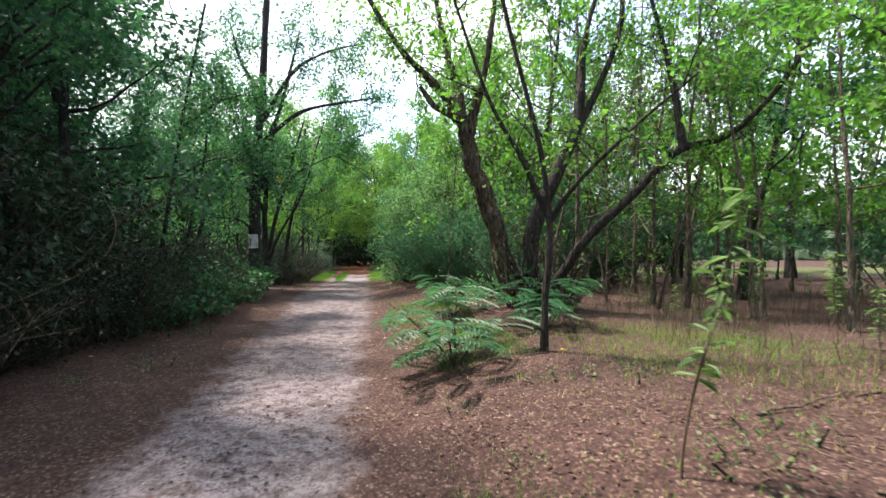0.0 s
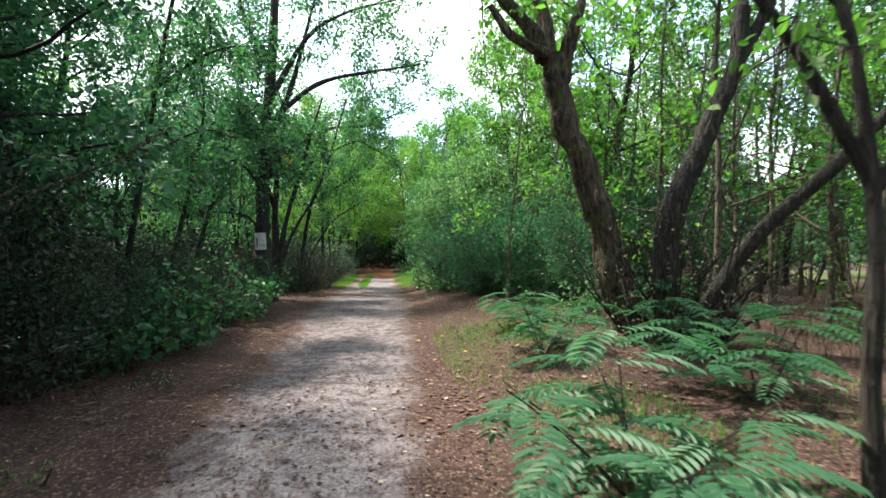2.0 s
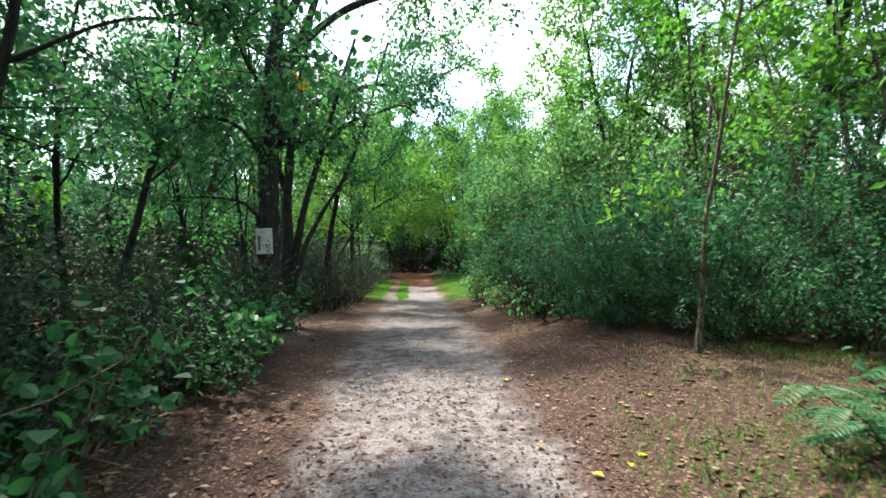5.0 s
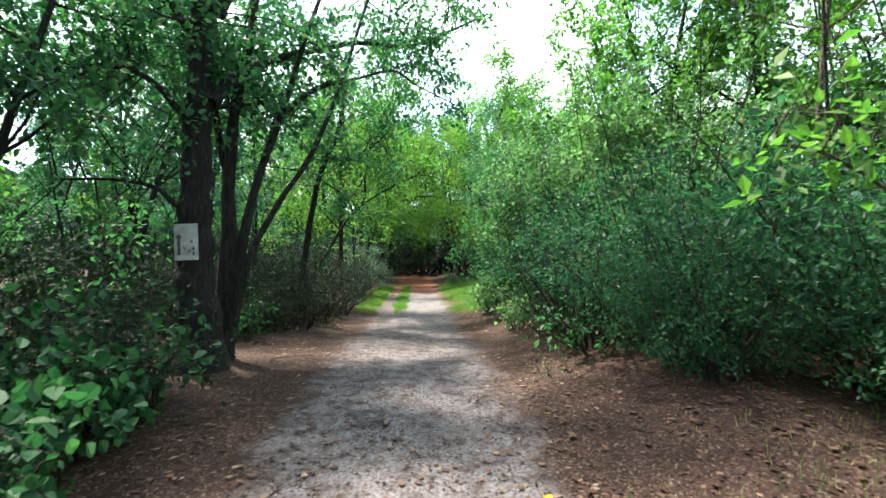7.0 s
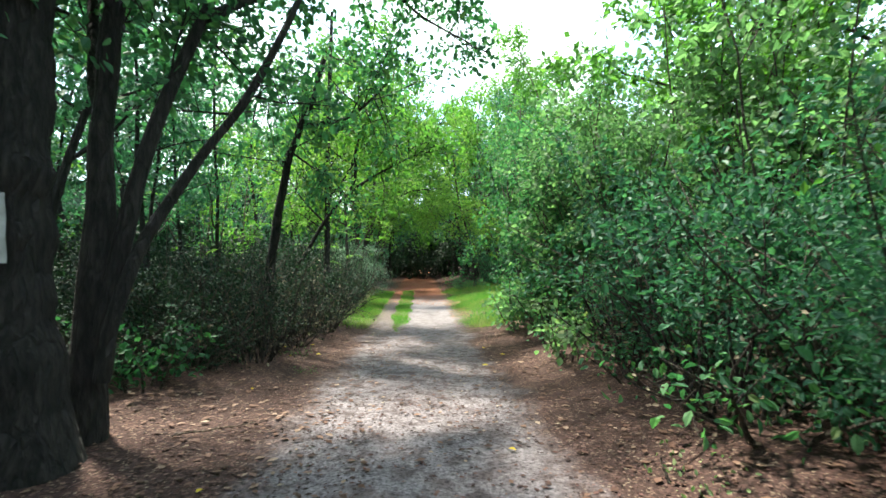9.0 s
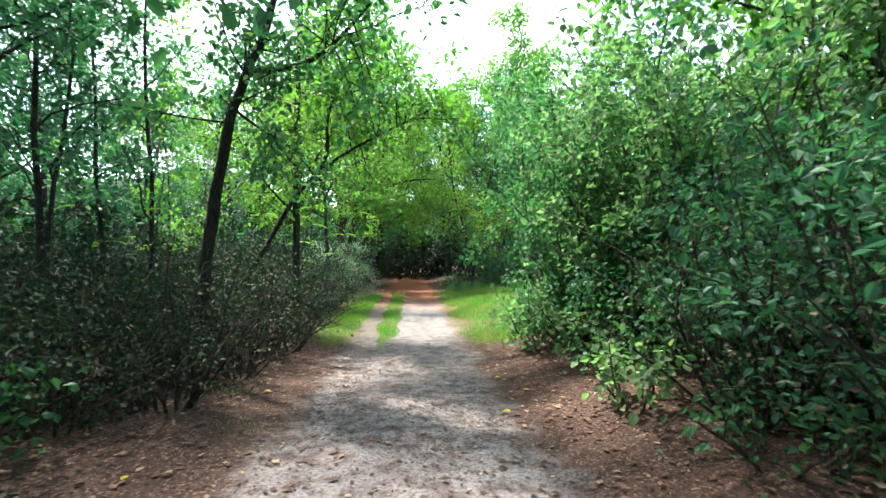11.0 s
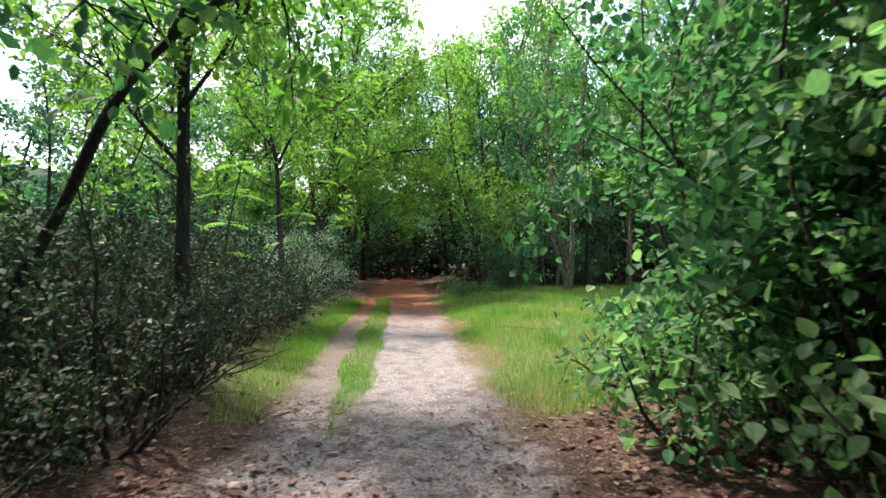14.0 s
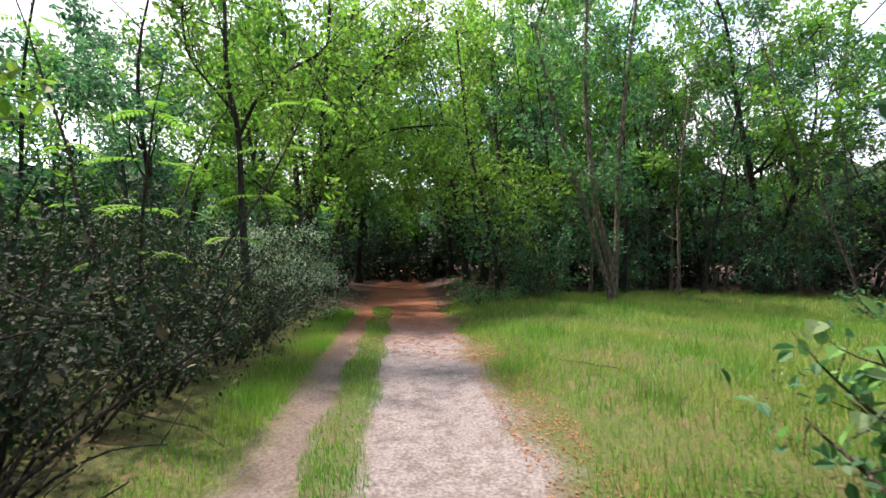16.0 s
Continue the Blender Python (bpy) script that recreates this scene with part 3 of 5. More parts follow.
# ---- ground ----
def build_ground():
    us = np.concatenate([[-900, -300, -120, -60, -35, -22, -15, -11, -8.5], np.arange(-7, 9.01, 0.14), [10, 12, 15, 20, 28, 40, 70, 150, 320, 900]])
    ys = np.concatenate([[-900, -300, -120, -50, -25, -12, -6, -3], np.arange(-1.5, 40.01, 0.16), [41, 43, 46, 50, 56, 65, 80, 110, 200, 400, 900]])
    U, Y = np.meshgrid(us, ys, indexing="ij")
    X = U + path_x(np.clip(Y, -30, 80))
    Z = ground_z(X, np.clip(Y, -30, 80))
    n, m = U.shape
    i, j = np.meshgrid(np.arange(n - 1), np.arange(m - 1), indexing="ij")
    a = i * m + j
    faces = np.stack([a, a + m, a + m + 1, a + 1], -1).reshape(-1, 4)
    me = raw_mesh("ground", np.stack([X, Y, Z], -1).reshape(-1, 3), faces, GROUND, True)
    tagged(new("ground", me), "sandy woodland track through brown leaf litter", "ground", kind="structure")


build_ground()


def litter_patch(name, label, count, u_range, y_range, mat, seed, size=0.05, keep_off=0.0, pile=0.0):
    rng = np.random.default_rng(seed)
    y = rng.uniform(*y_range, count * 3)
    u = rng.uniform(*u_range, count * 3)
    on = np.abs(u - 0.1)
    chance = np.where(on < 0.95, 0.32 + 0.9 * np.maximum(0, on - 0.4), 1.0) if keep_off else np.ones_like(u)
    clump = 0.5 + 0.5 * np.sin(2.3 * u + 1.7 * np.sin(1.9 * y)) * np.sin(2.9 * y + 1.3 * np.sin(2.1 * u))
    ok = rng.random(len(u)) < chance * (0.35 + 0.65 * clump)
    u, y = u[ok][:count], y[ok][:count]
    x = path_x(y) + u
    z = ground_z(x, y) + rng.uniform(0.002, 0.005 + pile, len(x))
    a = rng.uniform(0, 6.28, len(x))
    way = np.stack([np.cos(a), np.sin(a), rng.normal(size=len(x)) * 0.07], 1)
    v, f = blades(rng, np.stack([x, y, z], 1), way, rng.uniform(0.5, 1.4, len(x)) * size, width=0.62, fold=0.14, up=0.94)
    tagged(new(name, raw_mesh(name, v, f, mat)), label, "leaf litter", kind="stuff")


def grass_patch(name, label, count, inside, seed, tall=(0.12, 0.3), mat=None, box=(-2, 14, 22, 40), width=0.03):
    rng = np.random.default_rng(seed)
    u = rng.uniform(box[0], box[1], count * 4)
    y = rng.uniform(box[2], box[3], count * 4)
    ok = inside(u, y, rng)
    u, y = u[ok][:count], y[ok][:count]
    x = path_x(y) + u
    z = ground_z(x, y) - 0.01
    n = len(x)
    a = rng.uniform(0, 6.28, n)
    lean = rng.uniform(0.1, 0.7, n)
    h = rng.uniform(*tall, n) * (0.7 + 0.5 * np.sin(1.7 * u + y) ** 2)
    w = rng.uniform(0.0025, 0.005, n)
    at = np.stack([x, y, z], 1)
    d = np.stack([np.cos(a), np.sin(a), np.zeros(n)], 1)
    s = np.stack([-np.sin(a), np.cos(a), np.zeros(n)], 1) * w[:, None]
    tip = at + d * (h * lean)[:, None] + np.array([0, 0, 1.0]) * (h * (1 - 0.3 * lean))[:, None]
    v = np.stack([at - s, at + s, tip], 1).reshape(-1, 3)
    faces = np.arange(n)[:, None] * 3 + [0, 1, 2]
    tagged(new(name, raw_mesh(name, v, faces, mat or GRASS)), label, "grass", kind="stuff")


# ---- the tree with the sheet on its trunk, and the stems beside it ----
shaped_tree("sign_tree", "tall dark grey forked tree beside the track with a white sheet", BARK_DARK, [
    ("trunk", [(-6.13, 15.7, 0.46), (-6.21, 15.72, 1.24), (-6.24, 15.75, 1.98), (-6.24, 15.78, 2.72), (-6.23, 15.8, 3.53), (-6.22, 15.85, 4.37), (-6.12, 16.0, 6.4), (-6.02, 16.2, 9.6)], 0.245, 0.1, 0.5),
    ("arching_limb", [(-6.07, 15.8, 3.44), (-6.05, 16.3, 3.92), (-5.94, 17.0, 4.42), (-5.66, 17.8, 4.89), (-5.11, 18.8, 5.45), (-4.3, 19.6, 5.69), (-3.62, 20.0, 6.09), (-2.78, 20.4, 6.63)], 0.085, 0.018, 1.3),
    ("limb", [(-6.16, 15.75, 3.21), (-6.34, 15.6, 3.29), (-6.52, 15.5, 3.55), (-6.86, 15.4, 3.75), (-7.34, 15.3, 3.77), (-8.02, 15.2, 3.64)], 0.06, 0.015, 1.1),
    ("limb", [(-6.21, 15.7, 2.04), (-6.35, 15.5, 2.19), (-6.52, 15.4, 2.35), (-6.94, 15.3, 2.43), (-7.6, 15.2, 2.43)], 0.04, 0.012, 0.8),
    ("limb", [(-6.17, 15.8, 4.1), (-6.25, 15.6, 4.31), (-6.47, 15.5, 4.7), (-6.75, 15.4, 5.49)], 0.07, 0.02, 1.2),
    ("limb", [(-6.05, 15.9, 4.6), (-5.6, 16.2, 6.0), (-5.1, 16.6, 8.6)], 0.1, 0.03, 1.2),
    ("limb", [(-6.05, 15.95, 5.6), (-5.2, 16.2, 7.2), (-4.2, 16.5, 8.0), (-2.9, 16.7, 8.4)], 0.08, 0.02, 1.6),
    ("limb", [(-6.05, 16.0, 6.4), (-6.9, 16.3, 7.6), (-7.4, 16.6, 9.0)], 0.08, 0.02, 1.2),
    ("limb", [(-6.05, 15.9, 4.9), (-4.9, 16.1, 5.9), (-3.6, 16.4, 6.3), (-2.2, 16.7, 6.6)], 0.08, 0.02, 1.3),
], GREEN_DEEP, 11, 10, 1.5, 32, 0.1, knots=0.07, sides=18, crown_from=0.5)
shaped_tree("multi_stemmed_tree", "dark multi-stemmed tree with a pale leaning stem", BARK_DARK, [
    ("trunk", [(-6.16, 16.2, 0.28), (-6.13, 16.25, 1.07), (-6.12, 16.3, 1.88), (-6.13, 16.35, 2.7), (-6.1, 16.4, 3.46), (-6.06, 16.6, 4.24), (-6.05, 16.9, 5.34)], 0.13, 0.05, 1.0),
    ("stem", [(-6.03, 16.25, 0.94), (-5.94, 16.35, 1.74), (-5.8, 16.5, 2.61), (-5.62, 16.8, 3.57), (-5.47, 17.2, 4.69), (-5.23, 17.6, 6.01)], 0.085, 0.03, 1.0),
    ("leaning_stem", [(-5.95, 16.15, 0.63), (-5.86, 16.2, 1.21), (-5.77, 16.4, 1.74), (-5.53, 16.7, 2.39), (-5.22, 17.0, 3.09), (-5.0, 17.4, 4.04), (-4.86, 17.8, 5.01), (-4.65, 18.2, 6.16)], 0.06, 0.025, 0.7),
    ("stem", [(-6.13, 16.35, 2.56), (-6.36, 16.5, 3.08), (-6.65, 16.8, 3.9), (-6.89, 17.2, 5.25)], 0.07, 0.03, 1.0),
    ("limb", [(-5.59, 16.8, 3.6), (-5.4, 17.6, 4.21), (-5.04, 18.6, 4.72), (-4.55, 19.4, 5.13), (-4.13, 19.8, 4.95), (-3.21, 20.2, 4.56)], 0.05, 0.01, 1.1),
], GREEN_DEEP, 12, 10, 1.3, 45, 0.1)


def sheet_sign():
    """A weathered printed sheet fixed to the trunk."""
    top = rooted("notice_sheet", "weathered white printed sheet nailed to a tree trunk", "sign")
    top.matrix_basis = pose(-6.17, 15.49, 1.71, 0, -2, 8) @ Matrix.Scale(1.02, 4)
    n, m = 9, 12
    v = [((i / (n - 1) - 0.5) * 0.28, 0.012 * math.cos(i / (n - 1) * math.pi * 1.3 + 0.6) + 0.004 * math.sin(j * 1.1), (j / (m - 1) - 0.5) * 0.42) for i in range(n) for j in range(m)]
    v2 = [(x, y + 0.004, z) for x, y, z in v]
    f = []
    k = len(v)
    for i in range(n - 1):
        for j in range(m - 1):
            a = i * m + j
            f += [(a, a + m, a + m + 1, a + 1), (k + a, k + a + 1, k + a + m + 1, k + a + m)]
    piece("sheet", raw_mesh("sheet", v + v2, f, PAPER, True), top)

    def mark(name, x, z, w, h, turn=0.0):
        bm = bmesh.new()
        bmesh.ops.create_grid(bm, x_segments=2, y_segments=2, size=0.5)
        bmesh.ops.transform(bm, matrix=pose(x, -0.012, z, 90, 0, 0) @ pose(0, 0, 0, 0, 0, turn) @ Matrix.Diagonal((w, h, 1, 1)), verts=bm.verts)
        me = bpy.data.meshes.new(name)
        bm.to_mesh(me)
        bm.free()
        me.materials.append(INK)
        piece(name, me, top)
    mark("printed_arrow", -0.075, -0.05, 0.035, 0.2)
    mark("printed_arrow", -0.075, 0.06, 0.05, 0.05, 45)
    for x, z, w, h, r in ((0.0, -0.06, 0.05, 0.05, 20), (0.045, -0.09, 0.04, 0.045, -30), (0.085, -0.07, 0.035, 0.05, 10), (0.03, -0.02, 0.05, 0.02, 30), (0.07, 0.0, 0.03, 0.03, 0), (0.09, -0.13, 0.02, 0.05, 0)):
        mark("printed_mark", x, z, w, h, r)
    for x, z in ((-0.1, 0.19), (0.1, 0.19), (-0.1, -0.19), (0.1, -0.19)):
        bm = bmesh.new()
        bmesh.ops.create_cone(bm, cap_ends=True, segments=8, radius1=0.006, radius2=0.004, depth=0.008, matrix=pose(x, -0.014, z, 90))
        me = bpy.data.meshes.new("nail")
        bm.to_mesh(me)
        bm.free()
        me.materials.append(METAL)
        piece("nail", me, top)


sheet_sign()

# ---- gnarled trees on the open side ----
shaped_tree("gnarled_tree", "old gnarled tree with mossy flaking bark", BARK_MOSSY, [
    ("trunk", [(1.3, 9.8, 0.25), (0.93, 9.7, 1.4), (0.72, 9.65, 2.2), (0.44, 9.65, 2.86), (0.27, 9.65, 3.43), (0.2, 9.65, 3.95)], 0.2, 0.14, 0),
    ("limb", [(0.12, 9.65, 3.9), (-0.05, 9.6, 4.2), (-0.4, 9.5, 4.6), (-1.0, 9.4, 5.2), (-2.0, 9.3, 6.8)], 0.12, 0.04, 0.8),
    ("limb", [(0.16, 9.65, 3.85), (0.1, 9.7, 4.5), (-0.1, 9.8, 5.2), (-0.5, 10.0, 7.2)], 0.12, 0.04, 0.8),
    ("limb", [(0.25, 9.65, 3.5), (0.42, 9.6, 4.1), (0.6, 9.55, 4.8), (0.9, 9.5, 6.8)], 0.12, 0.04, 0.8),
    ("broken_limb", [(0.15, 9.6, 3.95), (-0.1, 9.4, 3.95), (-0.38, 9.3, 4.1), (-0.6, 9.25, 4.4)], 0.09, 0.04, 0),
], GREEN_BRIGHT, 21, 9, 1.3, 30, 0.09, knots=0.1, sides=24)
shaped_tree("spreading_tree", "brown spreading tree with a long arching limb", BARK, [
    ("trunk", [(1.47, 9.05, 0.25), (1.37, 9.05, 1.2), (1.50, 9.05, 2.0), (1.85, 9.10, 2.75), (2.20, 9.15, 3.56), (2.32, 9.15, 4.25)], 0.15, 0.09, 0),
    ("limb", [(2.30, 9.15, 4.1), (2.35, 9.25, 4.6), (2.50, 9.35, 5.6), (3.05, 9.45, 7.2)], 0.09, 0.03, 0.9),
    ("limb", [(2.25, 9.15, 3.6), (2.65, 9.15, 4.4), (3.05, 9.15, 5.6), (2.95, 9.05, 7.0)], 0.08, 0.03, 0.9),
    ("arching_limb", [(1.70, 9.00, 0.6), (2.25, 8.95, 1.5), (3.05, 8.85, 2.3), (3.85, 8.75, 3.1), (4.75, 8.75, 3.4), (5.65, 8.75, 4.3), (6.55, 8.85, 5.6)], 0.095, 0.035, 0.9),
    ("limb", [(3.95, 8.75, 3.15), (3.85, 8.95, 4.4), (3.45, 9.15, 6.4)], 0.08, 0.03, 0.8),
], GREEN_BRIGHT, 22, 9, 1.3, 30, 0.09, knots=0.06)
shaped_tree("slender_tree", "slender grey young tree standing in leaf litter", BARK, [
    ("trunk", [(0.95, 5.60, 0.2), (0.98, 5.65, 0.9), (1.03, 5.70, 1.7), (0.90, 5.75, 2.7), (0.60, 5.90, 4.0), (0.30, 6.10, 5.6)], 0.045, 0.02, 0.8),
    ("limb", [(1.02, 5.70, 1.75), (0.75, 5.80, 2.4), (0.35, 5.90, 3.2), (-0.10, 6.00, 4.6)], 0.04, 0.015, 0.8),
    ("limb", [(1.03, 5.70, 1.7), (1.30, 5.60, 2.1), (1.90, 5.50, 2.7), (2.60, 5.50, 3.3)], 0.035, 0.012, 0.8),
], GREEN_BRIGHT, 23, 7, 0.9, 22, 0.08, knots=0.05, sides=9)
shaped_tree("leaning_tree", "thin dark stem arching over the track", BARK_DARK, [
    ("trunk", [(-7.61, 22.4, 0.63), (-7.28, 22.4, 1.2), (-6.95, 22.4, 1.7), (-6.53, 22.3, 2.32), (-6.1, 22.3, 2.79), (-5.67, 22.3, 3.08), (-5.22, 22.3, 3.32), (-4.77, 22.3, 3.52), (-4.36, 22.3, 3.72)], 0.05, 0.012, 0.8),
    ("limb", [(-6.11, 22.3, 2.77), (-5.96, 22.3, 3.11), (-5.95, 22.3, 3.63), (-5.79, 22.3, 4.11), (-5.5, 22.2, 4.59), (-5.34, 22.1, 5.07)], 0.032, 0.012, 0.9),
], GREEN_BRIGHT, 24, 14, 1.0, 45, 0.1)
shaped_tree("forked_tree", "dark leaning tree rising behind the thicket", BARK_DARK, [
    ("trunk", [(-6.95, 20.6, 0.55), (-6.83, 20.6, 1.61), (-6.72, 20.6, 2.32), (-6.57, 20.6, 3.09), (-6.35, 20.6, 3.71), (-6.14, 20.6, 4.15), (-5.93, 20.6, 4.91)], 0.085, 0.04, 1.0),
    ("limb", [(-6.34, 20.6, 3.71), (-5.98, 20.6, 3.74), (-5.51, 20.5, 3.79), (-5.13, 20.4, 4.01), (-4.76, 20.3, 4.31)], 0.045, 0.015, 1.0),
    ("limb", [(-6.5, 20.6, 3.27), (-6.27, 20.8, 3.08), (-5.99, 21.0, 2.91)], 0.02, 0.008, 0.6),
], GREEN_DEEP, 28, 11, 1.1, 34, 0.1)
shaped_tree("upright_tree", "slim dark upright tree beside the thicket", BARK_DARK, [
    ("trunk", [(-7.20, 24.1, 0.0), (-7.18, 24.1, 1.2), (-7.22, 24.15, 2.6), (-7.2, 24.15, 4.2), (-7.1, 24.1, 7.4)], 0.085, 0.04, 1.0),
    ("limb", [(-7.2, 24.1, 2.9), (-6.6, 24.0, 3.6), (-6.0, 23.9, 4.7)], 0.03, 0.01, 1.3),
    ("limb", [(-7.2, 24.1, 2.3), (-7.9, 24.2, 3.0), (-8.5, 24.3, 3.9)], 0.03, 0.01, 1.2),
    ("limb", [(-7.2, 24.1, 3.6), (-6.9, 24.8, 4.4), (-6.3, 25.3, 5.0)], 0.03, 0.01, 1.3),
], GREEN_LIME, 29, 12, 1.2, 30, 0.09, crown_from=0.3)
shaped_tree("branching_tree", "young dark forked tree with yellow-green sprays", BARK, [
    ("trunk", [(-8.34, 29.3, 1.2), (-8.43, 29.3, 2.13), (-8.48, 29.3, 3.27), (-8.68, 29.3, 4.21), (-8.73, 29.3, 5.47), (-8.8, 29.3, 6.74)], 0.06, 0.025, 1.0),
    ("limb", [(-8.48, 29.3, 3.27), (-8.1, 29.2, 3.86), (-7.64, 29.1, 4.17), (-7.04, 29.0, 4.42)], 0.035, 0.012, 1.3),
    ("limb", [(-8.57, 29.3, 3.69), (-9.01, 29.3, 4.17), (-9.28, 29.2, 4.62), (-9.33, 29.1, 5.41)], 0.03, 0.01, 1.3),
], GREEN_LIME, 30, 12, 1.2, 30, 0.09, crown_from=0.3)
leaning_out = shaped_tree("overhanging_young_tree", "young tree leaning out with a few yellow leaves", BARK_DARK, [
    ("trunk", [(-6.6, 10.9, 0.1), (-6.4, 11.0, 1.4), (-6.2, 11.1, 3.0), (-6.0, 11.2, 4.6), (-5.6, 11.3, 7.0)], 0.06, 0.025, 1.2),
    ("limb", [(-6.2, 11.1, 3.0), (-5.5, 11.5, 3.5), (-4.8, 11.8, 3.5), (-4.1, 12.0, 3.1)], 0.025, 0.006, 1.0),
    ("limb", [(-6.05, 11.2, 4.2), (-5.2, 11.5, 4.9), (-4.4, 11.8, 5.1)], 0.03, 0.008, 1.3),
], GREEN_DEEP, 38, 11, 1.0, 40, 0.09, crown_from=0.4)
rng = np.random.default_rng(39)
tip = np.array([-4.12, 12.0, 3.08]) - np.array(leaning_out.location)
piece("yellow_leaves", raw_mesh("yellow_leaves", *blades(rng, tip + rng.normal(size=(9, 3)) * 0.05, rng.normal(size=(9, 3)) - [0, 0, 0.5], rng.uniform(0.07, 0.11, 9), 0.7, 0.25, 0.5, 2), YELLOW), leaning_out, "cluster of orange-yellow leaves")
shaped_tree("triple_stemmed_tree", "pale triple-stemmed young tree at the grass edge", BARK_PALE, [
    ("trunk", [(-1.90, 32.60, 0.3), (-1.95, 32.60, 1.2), (-2.25, 32.60, 2.6), (-2.45, 32.60, 5.2), (-2.35, 32.60, 7.5)], 0.1, 0.03, 1),
    ("stem", [(-1.88, 32.60, 0.4), (-1.80, 32.60, 1.6), (-1.75, 32.60, 3.4), (-1.35, 32.60, 7.0)], 0.08, 0.03, 1),
    ("stem", [(-1.93, 32.55, 0.4), (-2.30, 32.50, 1.8), (-3.05, 32.50, 4.2), (-3.55, 32.50, 6.4)], 0.06, 0.02, 1),
], GREEN_DEEP, 25, 9, 1.3, 30, 0.1)

shaped_tree("overhanging_tree", "yellow-green tree with branches hanging over the far track", BARK_DARK, [
    ("trunk", [(-9.3, 34.2, 0.05), (-9.2, 34.1, 1.6), (-8.9, 33.9, 3.2), (-8.6, 33.8, 5.2), (-8.4, 33.7, 8.6)], 0.12, 0.04, 1.2),
    ("limb", [(-9.0, 34.0, 2.6), (-8.2, 33.6, 3.6), (-7.0, 33.3, 4.3), (-5.6, 33.1, 4.4)], 0.06, 0.015, 1.6),
    ("limb", [(-8.8, 33.9, 3.6), (-7.9, 33.4, 5.0), (-6.8, 33.2, 6.2), (-5.8, 33.2, 7.0)], 0.06, 0.015, 1.6),
    ("limb", [(-9.1, 34.1, 2.2), (-8.4, 33.2, 2.9), (-7.8, 32.4, 3.3)], 0.04, 0.012, 1.4),
], GREEN_LIME, 26, 13, 1.4, 28, 0.11)
shaped_tree("track_side_tree", "young green tree beside the mouth of the dark track", BARK, [
    ("trunk", [(-4.25, 34.4, 0.2), (-4.35, 34.3, 1.4), (-4.6, 34.2, 2.6), (-5.0, 34.1, 4.2), (-5.3, 34.0, 7.0)], 0.07, 0.025, 1.4),
    ("limb", [(-4.5, 34.2, 2.2), (-5.1, 33.8, 2.9), (-5.9, 33.5, 3.2)], 0.035, 0.012, 1.4),
    ("limb", [(-4.4, 34.3, 1.6), (-4.0, 33.9, 2.4), (-3.3, 33.5, 3.0)], 0.035, 0.012, 1.4),
], GREEN_LIME, 27, 11, 1.2, 30, 0.1)

# ---- woodland trees ----
R = random.Random(5)


def spots(count, u_range, y_range, gap=1.0, taken=None, keep=None):
    out = [] if taken is None else taken
    first, tries = len(out), 0
    while len(out) - first < count and tries < 4000:
        tries += 1
        s = beside(R.uniform(*u_range), R.uniform(*y_range))
        if keep is not None and not keep(s):
            continue
        if all((s[0] - o[0]) ** 2 + (s[1] - o[1]) ** 2 > gap * gap for o in out):
            out.append(s)
    return out[first:]


tall_a = woodland_tree(31, 10.5, GREEN_SHADE, BARK_DARK, "tall dark-stemmed woodland tree with loose green crown", 0.15, 0.25, 15, 2.9, 56, 0.15, twiggy=3)
tall_b = woodland_tree(32, 9.5, GREEN_BRIGHT, BARK, "tall grey woodland tree with fresh green crown", 0.12, 0.27, 14, 2.8, 60, 0.15, twiggy=3)
tall_c = woodland_tree(33, 8.5, GREEN_SHADE, BARK_DARK, "slender woodland tree with thin drooping sprays", 0.09, 0.3, 13, 2.3, 58, 0.125, twiggy=3)
far_a = woodland_tree(36, 12.0, GREEN_SHADE, BARK_DARK, "distant leafy woodland tree", 0.16, 0.06, 8, 3.8, 58, 0.32, 0.05, "tree", "distant trees", 0.3, 8)
far_b = woodland_tree(37, 11.0, GREEN_BRIGHT, BARK_DARK, "distant fresh green woodland tree", 0.16, 0.1, 8, 3.8, 58, 0.3, 0.05, "tree", "distant trees", 0.3, 8)
pole_a = woodland_tree(34, 8.0, GREEN_SHADE, BARK_DARK, "thin bare-stemmed young tree in dense wood", 0.05, 0.3, 9, 1.3, 36, 0.122, 0.1, "young_tree", "young trees", 0.1, 4)
pole_b = woodland_tree(35, 6.5, GREEN_BRIGHT, BARK_PALE, "thin pale young tree with sparse leaves", 0.04, 0.3, 9, 1.2, 36, 0.122, 0.12, "young_tree", "young trees", 0.1, 4)
wood = []
left_far = spots(11, (-13, -6.0), (-7, 14), 2.2, wood) + spots(6, (-14, -8.5), (14, 36), 2.4, wood)
left_near = [beside(u, y) for u, y in ((-4.1, 7.2), (-4.3, 5.9), (-5.6, 2.6), (-5.0, 4.8), (-5.6, 7.2), (-5.4, 9.6), (-5.6, 12.4), (-6.2, 19.6), (-4.6, 14.2), (-6.6, 15.8), (-5.4, -2.0), (-6.0, 0.6))]
wood += left_near
right_far = [s for s in spots(11, (6.0, 14), (-4, 22), 2.4, wood) if s[0] - path_x(s[1]) > 8.5 or s[1] > 13]
end_wall = [(*s, 1.3) for s in spots(14, (-12, 15), (35.5, 45), 2.0, wood, lambda s: abs(s[0] - path_x(s[1])) > 2.4)]
mouth = [(*beside(u, y), 1.15) for u, y in ((-3.0, 36.6), (3.2, 36.8), (-2.8, 39.4), (2.9, 39.8), (-2.6, 42.5), (2.8, 43.0))]
wood += mouth
